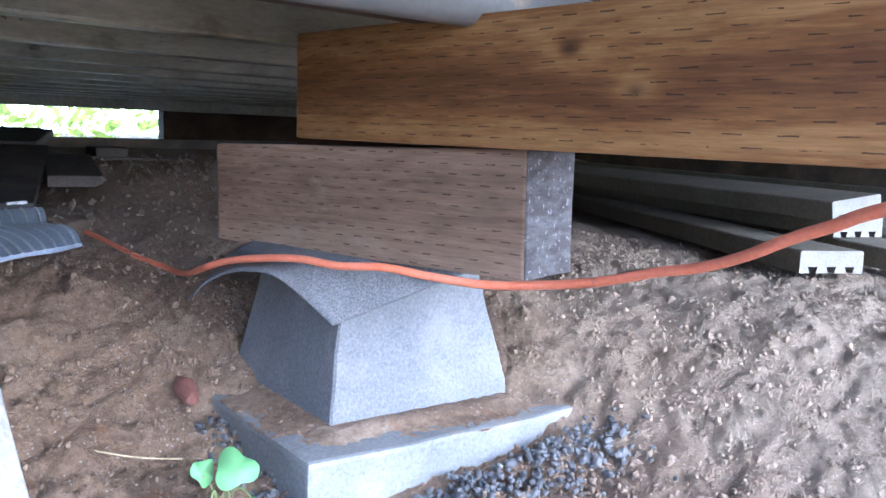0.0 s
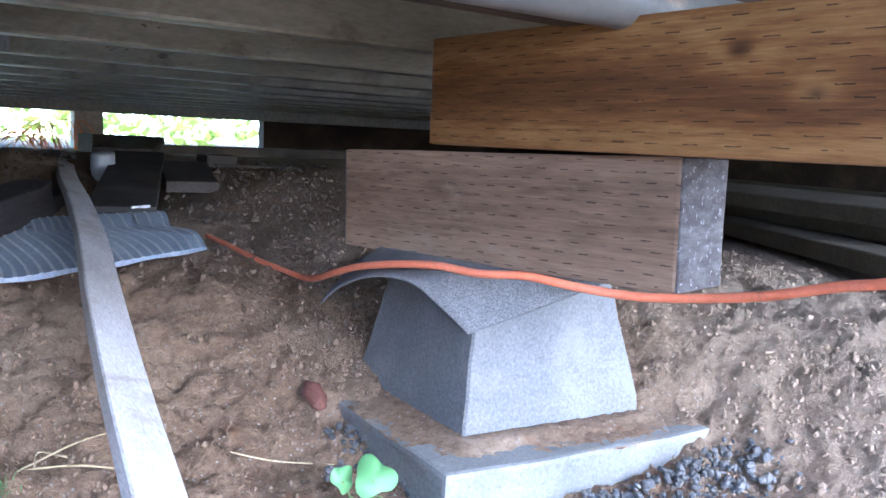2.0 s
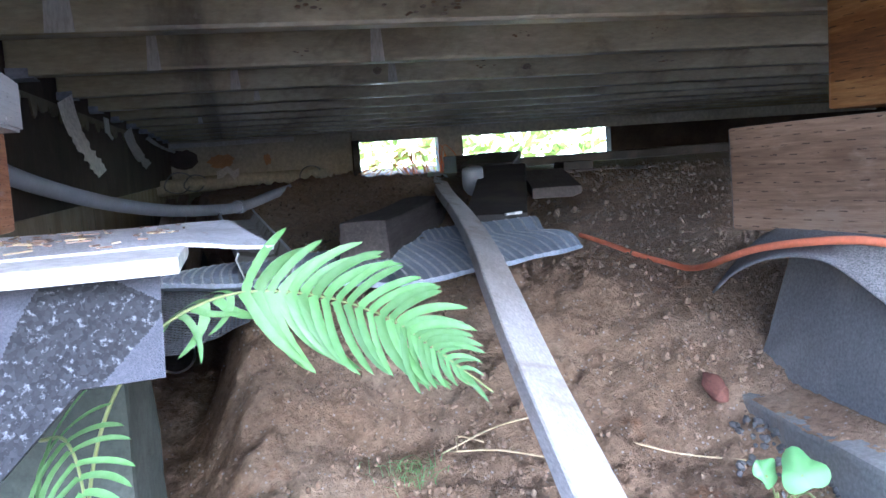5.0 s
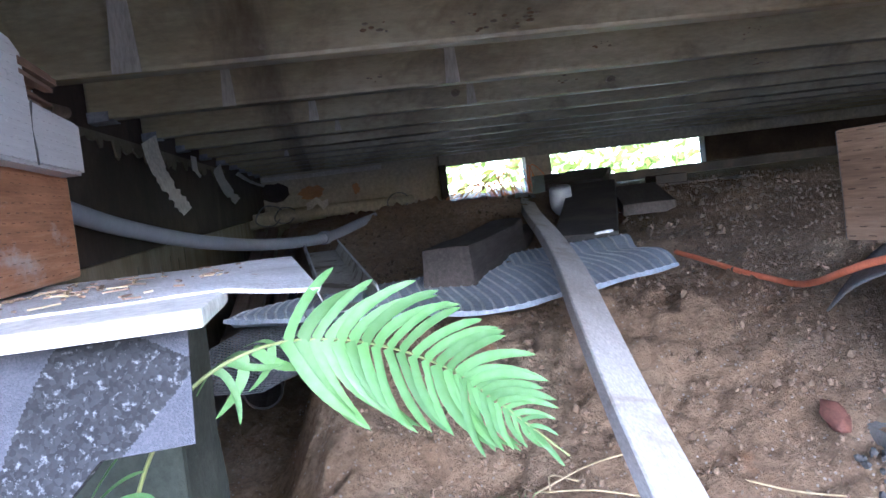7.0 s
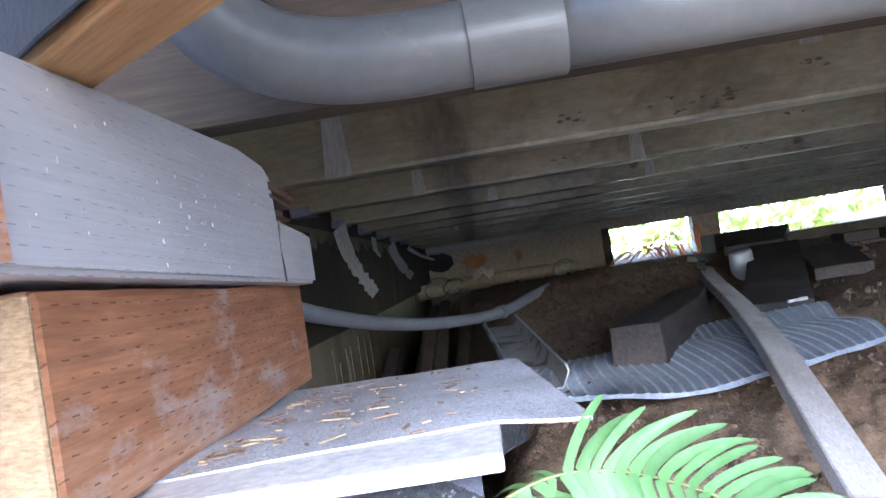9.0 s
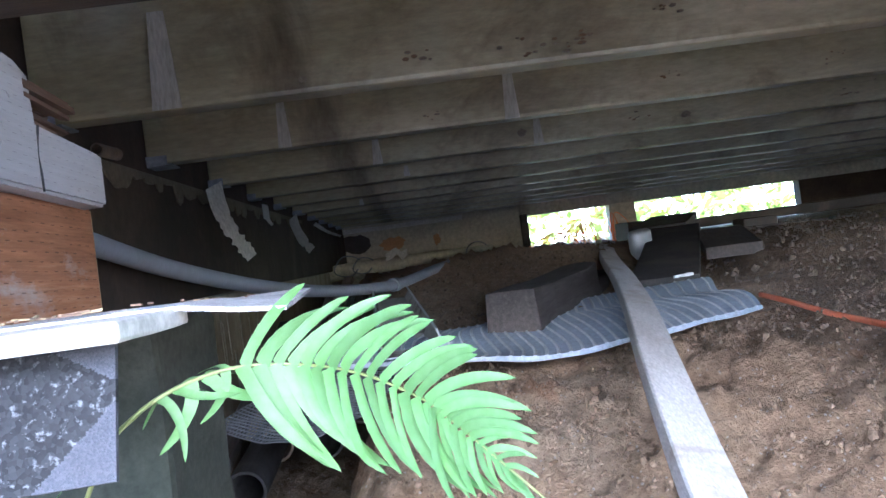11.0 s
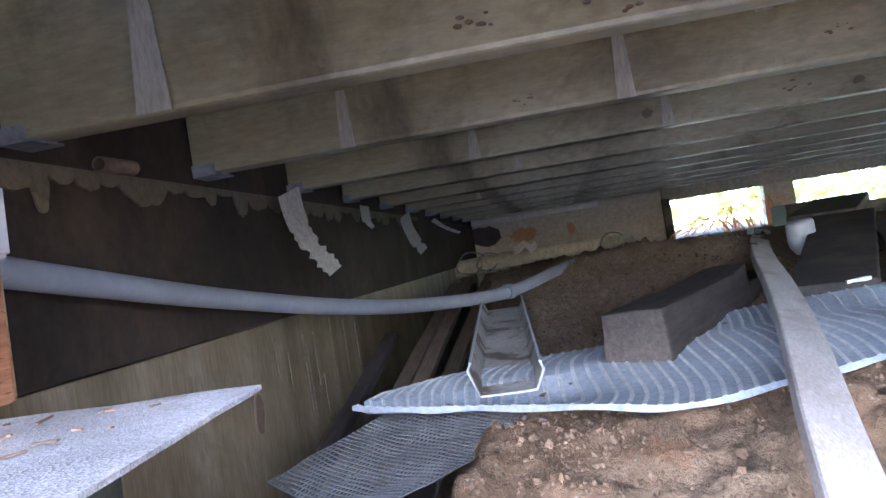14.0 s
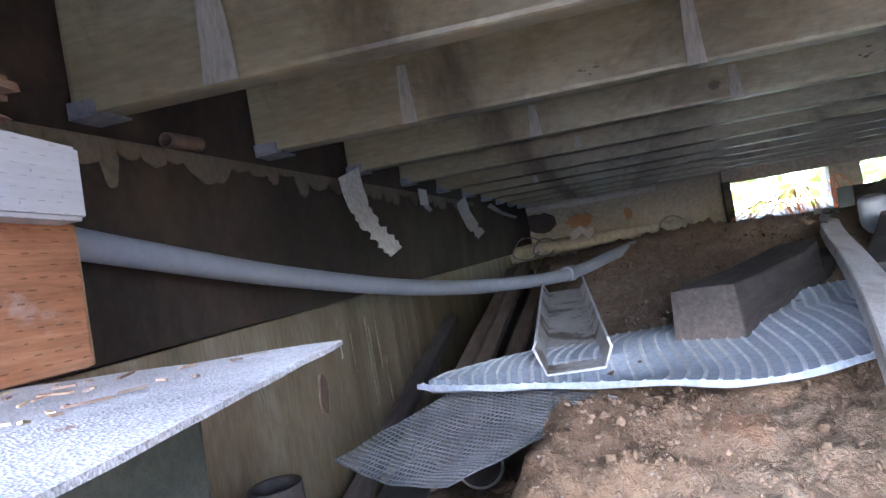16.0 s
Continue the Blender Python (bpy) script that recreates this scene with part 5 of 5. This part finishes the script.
for k, (x, y, z, s, tilt) in enumerate([(0.985, 1.125, 0.15, 0.025, 44), (0.958, 1.142, 0.148, 0.016, 62), (0.975, 1.11, 0.115, 0.008, 35), (1.0, 1.105, 0.117, 0.007, 50), (0.955, 1.125, 0.113, 0.006, 40)]):
    bm = bmesh.new()
    c = bm.verts.new((0, 0, -0.004))
    ring = [bm.verts.new((s * (0.85 + 0.15 * math.cos(3 * a)) * math.cos(a), s * (0.85 + 0.15 * math.cos(3 * a)) * math.sin(a), 0.003 * math.sin(4 * a))) for a in [2 * math.pi * i / 28 for i in range(28)]]
    for i in range(28):
        bm.faces.new((c, ring[i], ring[(i + 1) % 28]))
    bm.normal_update()
    bmesh.ops.solidify(bm, geom=bm.faces[:], thickness=0.0008)
    part("leaf", bm, M_CLOVER, clover, "", pose(x, y, z, tilt, 10 - 30 * min(k, 1), -30 + 50 * k), smooth=True)
    part("stem", tube([(0.985, 1.16, 0.09), ((x + 0.985) / 2, (y + 1.16) / 2, 0.125), (x, y, z - 0.004)], 0.0011, 6, 5), M_FERNSTEM, clover)


# ---------- stones, grit, litter ----------
def pebble(bm, c, s, rnd):
    r = bmesh.ops.create_icosphere(bm, subdivisions=1, radius=1.0)
    k = Vector((rnd.uniform(-50, 50), rnd.uniform(-50, 50), 0))
    q = Euler((rnd.uniform(0, 6), rnd.uniform(0, 6), rnd.uniform(0, 6))).to_matrix()
    sc = Vector((rnd.uniform(0.7, 1.3), rnd.uniform(0.6, 1.1), rnd.uniform(0.45, 0.8)))
    for v in r["verts"]:
        w = v.co * (1 + 0.35 * noise.noise(v.co * 1.3 + k))
        v.co = Vector(c) + q @ Vector((w.x * sc.x * s, w.y * sc.y * s, w.z * sc.z * s))


def pebbles(name, label, mt, places, seed):
    """Many small stones in one mesh."""
    rnd = random.Random(seed)
    shapes = []
    for k in range(14):
        bm = bmesh.new()
        pebble(bm, (0, 0, 0), 1.0, rnd)
        bm.verts.index_update()
        shapes.append((np.array([v.co[:] for v in bm.verts]), np.array([[v.index for v in f.verts] for f in bm.faces])))
        bm.free()
    vs, fs, base = [], [], 0
    for x, y, z, s in places:
        v, f = shapes[rnd.randrange(14)]
        a = rnd.uniform(0, 6.28)
        rot = np.array([[math.cos(a), -math.sin(a), 0], [math.sin(a), math.cos(a), 0], [0, 0, 1]])
        vs.append(v @ rot.T * s + (x, y, z))
        fs.append(f + base)
        base += len(v)
    me = bpy.data.meshes.new(name)
    me.from_pydata(np.concatenate(vs).tolist(), [], np.concatenate(fs).tolist())
    me.materials.append(mt)
    return tagged(new(name, me), label, "stones", kind="stuff")


rnd = random.Random(21)
spots = []
for k in range(620):
    t = rnd.random()
    x = 1.03 + 0.44 * t + rnd.gauss(0, 0.012)
    y = 1.075 - 0.042 * t - abs(rnd.gauss(0, 0.045)) - 0.006
    s = rnd.uniform(0.0022, 0.0065) * rnd.uniform(0.8, 1.25)
    spots.append((x, y, ground_z(x, y) + s * 0.35 + rnd.uniform(0, 0.008), s))
for k in range(190):
    t = rnd.random()
    x = 1.065 - abs(rnd.gauss(0, 0.03)) + 0.03 * t
    y = 1.08 + 0.26 * t
    s = rnd.uniform(0.003, 0.0075)
    spots.append((x, y, ground_z(x, y) + s * 0.4, s))
pebbles("gravel", "dark grey crushed gravel round the footing pad", M_STONE, spots, 3)
spots = []
while len(spots) < 34000:
    x, y = rnd.uniform(0.5, 2.35), rnd.uniform(0.72, 2.9)
    if y > 1.9 and rnd.random() < 0.7 or noise.noise(Vector((x * 4, y * 4, 9))) < rnd.uniform(-0.6, 0.5):
        continue
    s = 0.001 + 0.0038 * rnd.random() ** 4
    spots.append((x, y, ground_z(x, y) + s * 0.15, s))
for k in range(5200):
    x, y = rnd.uniform(1.05, 2.5), rnd.uniform(1.9, 3.5)
    if noise.noise(Vector((x * 3.5, y * 3.5, 5))) < rnd.uniform(-0.4, 0.4):
        continue
    s = 0.003 + 0.008 * rnd.random() ** 4
    spots.append((x, y, ground_z(x, y) + s * 0.2, s))
for k in range(2200):
    x, y = rnd.uniform(0.55, 2.0), rnd.uniform(0.8, 2.0)
    if noise.noise(Vector((x * 5, y * 5, 3))) < rnd.uniform(-0.5, 0.35):
        continue
    s = 0.003 + 0.0055 * rnd.random() ** 3
    spots.append((x, y, ground_z(x, y) + s * 0.05, s))
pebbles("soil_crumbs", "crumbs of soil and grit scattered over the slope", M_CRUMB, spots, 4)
bm = bmesh.new()
pebble(bm, (0, 0, 0), 0.027, random.Random(6))
bmesh.ops.subdivide_edges(bm, edges=bm.edges[:], cuts=1, smooth=1.0)
tagged(part("red_stone", bm, M_RED, None, "", pose(1.06, 1.388, ground_z(1.06, 1.388) + 0.002, 28, 10, 0) @ Matrix.Diagonal((0.85, 1.1, 0.42, 1)), smooth=True), "reddish brown stone lying on the soil", "stone")
for k, pts in enumerate([[(0.92, 1.342, 0), (0.97, 1.322, 0), (1.035, 1.29, 0)], [(0.70, 1.378, 0), (0.77, 1.395, 0), (0.84, 1.41, 0)], [(0.71, 1.385, 0), (0.76, 1.362, 0), (0.82, 1.345, 0)], [(0.715, 1.37, 0), (0.725, 1.40, 0), (0.75, 1.38, 0)]]):
    tagged(part("straw", tube([(x, y, ground_z(x, y) + 0.006) for x, y, z in pts], 0.0012, 6, 5), M_STRAW, smooth=True), "thin dry straw lying on the soil", "straw")
random.seed(31)
for k in range(110):
    x, y = 0.331 + 0.13 * random.random() ** 1.8, random.uniform(0.88, 1.15)
    l, a = 0.0015 + 0.008 * random.random() ** 2, random.uniform(0, 6.28)
    bm = box(-l, l, -0.0008, 0.0008, 0, 0.0008)
    tagged(part("wood_chip", worn(bm, 0.001, 80, k), (M_SPLINTER, M_STRAW, M_RUSTPIPE, M_SPLINTER)[k % 4], None, "", pose(x, y, SH - 0.0062 * smoothstep(0.2, 0.7, (y - 0.89) / 0.28) + 0.0012, random.uniform(-4, 4), random.uniform(-5, 5), math.degrees(a))), "thin splintered wood chip on a shingle", "wood chip", "wood chips on the shingle")

tuft = thing("grass_tuft", "small tuft of fine green grass in the soil", "grass", (0.665, 1.36, 0.11))
random.seed(17)
for k in range(60):
    x, y = random.gauss(0.662, 0.02), random.gauss(1.36, 0.013)
    z = ground_z(x, y)
    h, a = random.uniform(0.008, 0.02), random.uniform(0, 6.28)
    part("blade", tube([(x, y, z - 0.003), (x + 0.3 * h * math.cos(a), y + 0.3 * h * math.sin(a), z + 0.6 * h), (x + h * math.cos(a), y + h * math.sin(a), z + 0.8 * h)], 0.0006, 4, 3, taper=0.3), M_FERN, tuft)

# ---------- outside beyond the far openings ----------
random.seed(8)
vs, fs = [], []
for k in range(2400):
    x, y = random.uniform(-1.5, 6.5), 5.9 + abs(random.gauss(0, 0.9))
    z = 0.3 + 1.3 * random.random() ** 1.4 * (0.6 + 0.4 * noise.noise(Vector((x * 1.7, y, 0))))
    if noise.noise(Vector((x * 2.3, z * 3.1, 4))) < 0.05:
        continue
    l, w = random.uniform(0.03, 0.09), random.uniform(0.015, 0.035)
    q = Euler((random.uniform(0, 6.3), random.uniform(0, 6.3), random.uniform(0, 6.3))).to_matrix()
    b = len(vs)
    vs += [tuple(Vector((x, y, z)) + q @ Vector(p)) for p in ((0, -l, 0), (w, 0, 0.006), (0, l, 0), (-w, 0, 0.006))]
    fs.append((b, b + 1, b + 2, b + 3))
me = bpy.data.meshes.new("shrubs")
me.from_pydata(vs, [], fs)
me.materials.append(M_SHRUB)
tagged(new("shrubs", me), "sunlit green shrubs beyond the far opening", "shrub", kind="stuff")
# emission stands for daylight on far foliage and lights the far interior
m, nodes, links, bsdf = material("glowing_distance")
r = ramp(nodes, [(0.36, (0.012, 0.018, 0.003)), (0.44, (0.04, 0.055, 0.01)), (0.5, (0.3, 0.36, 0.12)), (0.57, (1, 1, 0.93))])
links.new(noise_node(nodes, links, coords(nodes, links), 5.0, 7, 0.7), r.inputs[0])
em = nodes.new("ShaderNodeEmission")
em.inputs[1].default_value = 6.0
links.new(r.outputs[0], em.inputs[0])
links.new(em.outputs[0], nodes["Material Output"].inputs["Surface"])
tagged(part("backdrop", box(-6, 12, 9.0, 9.05, -0.2, 1.6), m), "glowing backdrop standing for sunlit foliage in the distance", "backdrop", kind="structure")
random.seed(13)
tw = thing("dry_fern", "tangle of dry orange-brown fronds in the opening", "dry plant", (1.55, 4.9, 0.38))
for k in range(26):
    x0 = random.uniform(1.38, 1.64)
    h = random.uniform(0.05, 0.17)
    dx = random.uniform(-0.25, 0.1)
    part("stem", tube([(x0, 4.85, 0.36), (x0 + dx * 0.3, 4.88, 0.37 + h), (x0 + dx * 0.8, 4.86, 0.37 + h * 0.8), (x0 + dx * 1.2, 4.84, 0.36 + h * random.uniform(0, 0.5))], 0.0022, 6, 5), M_DRY, tw)
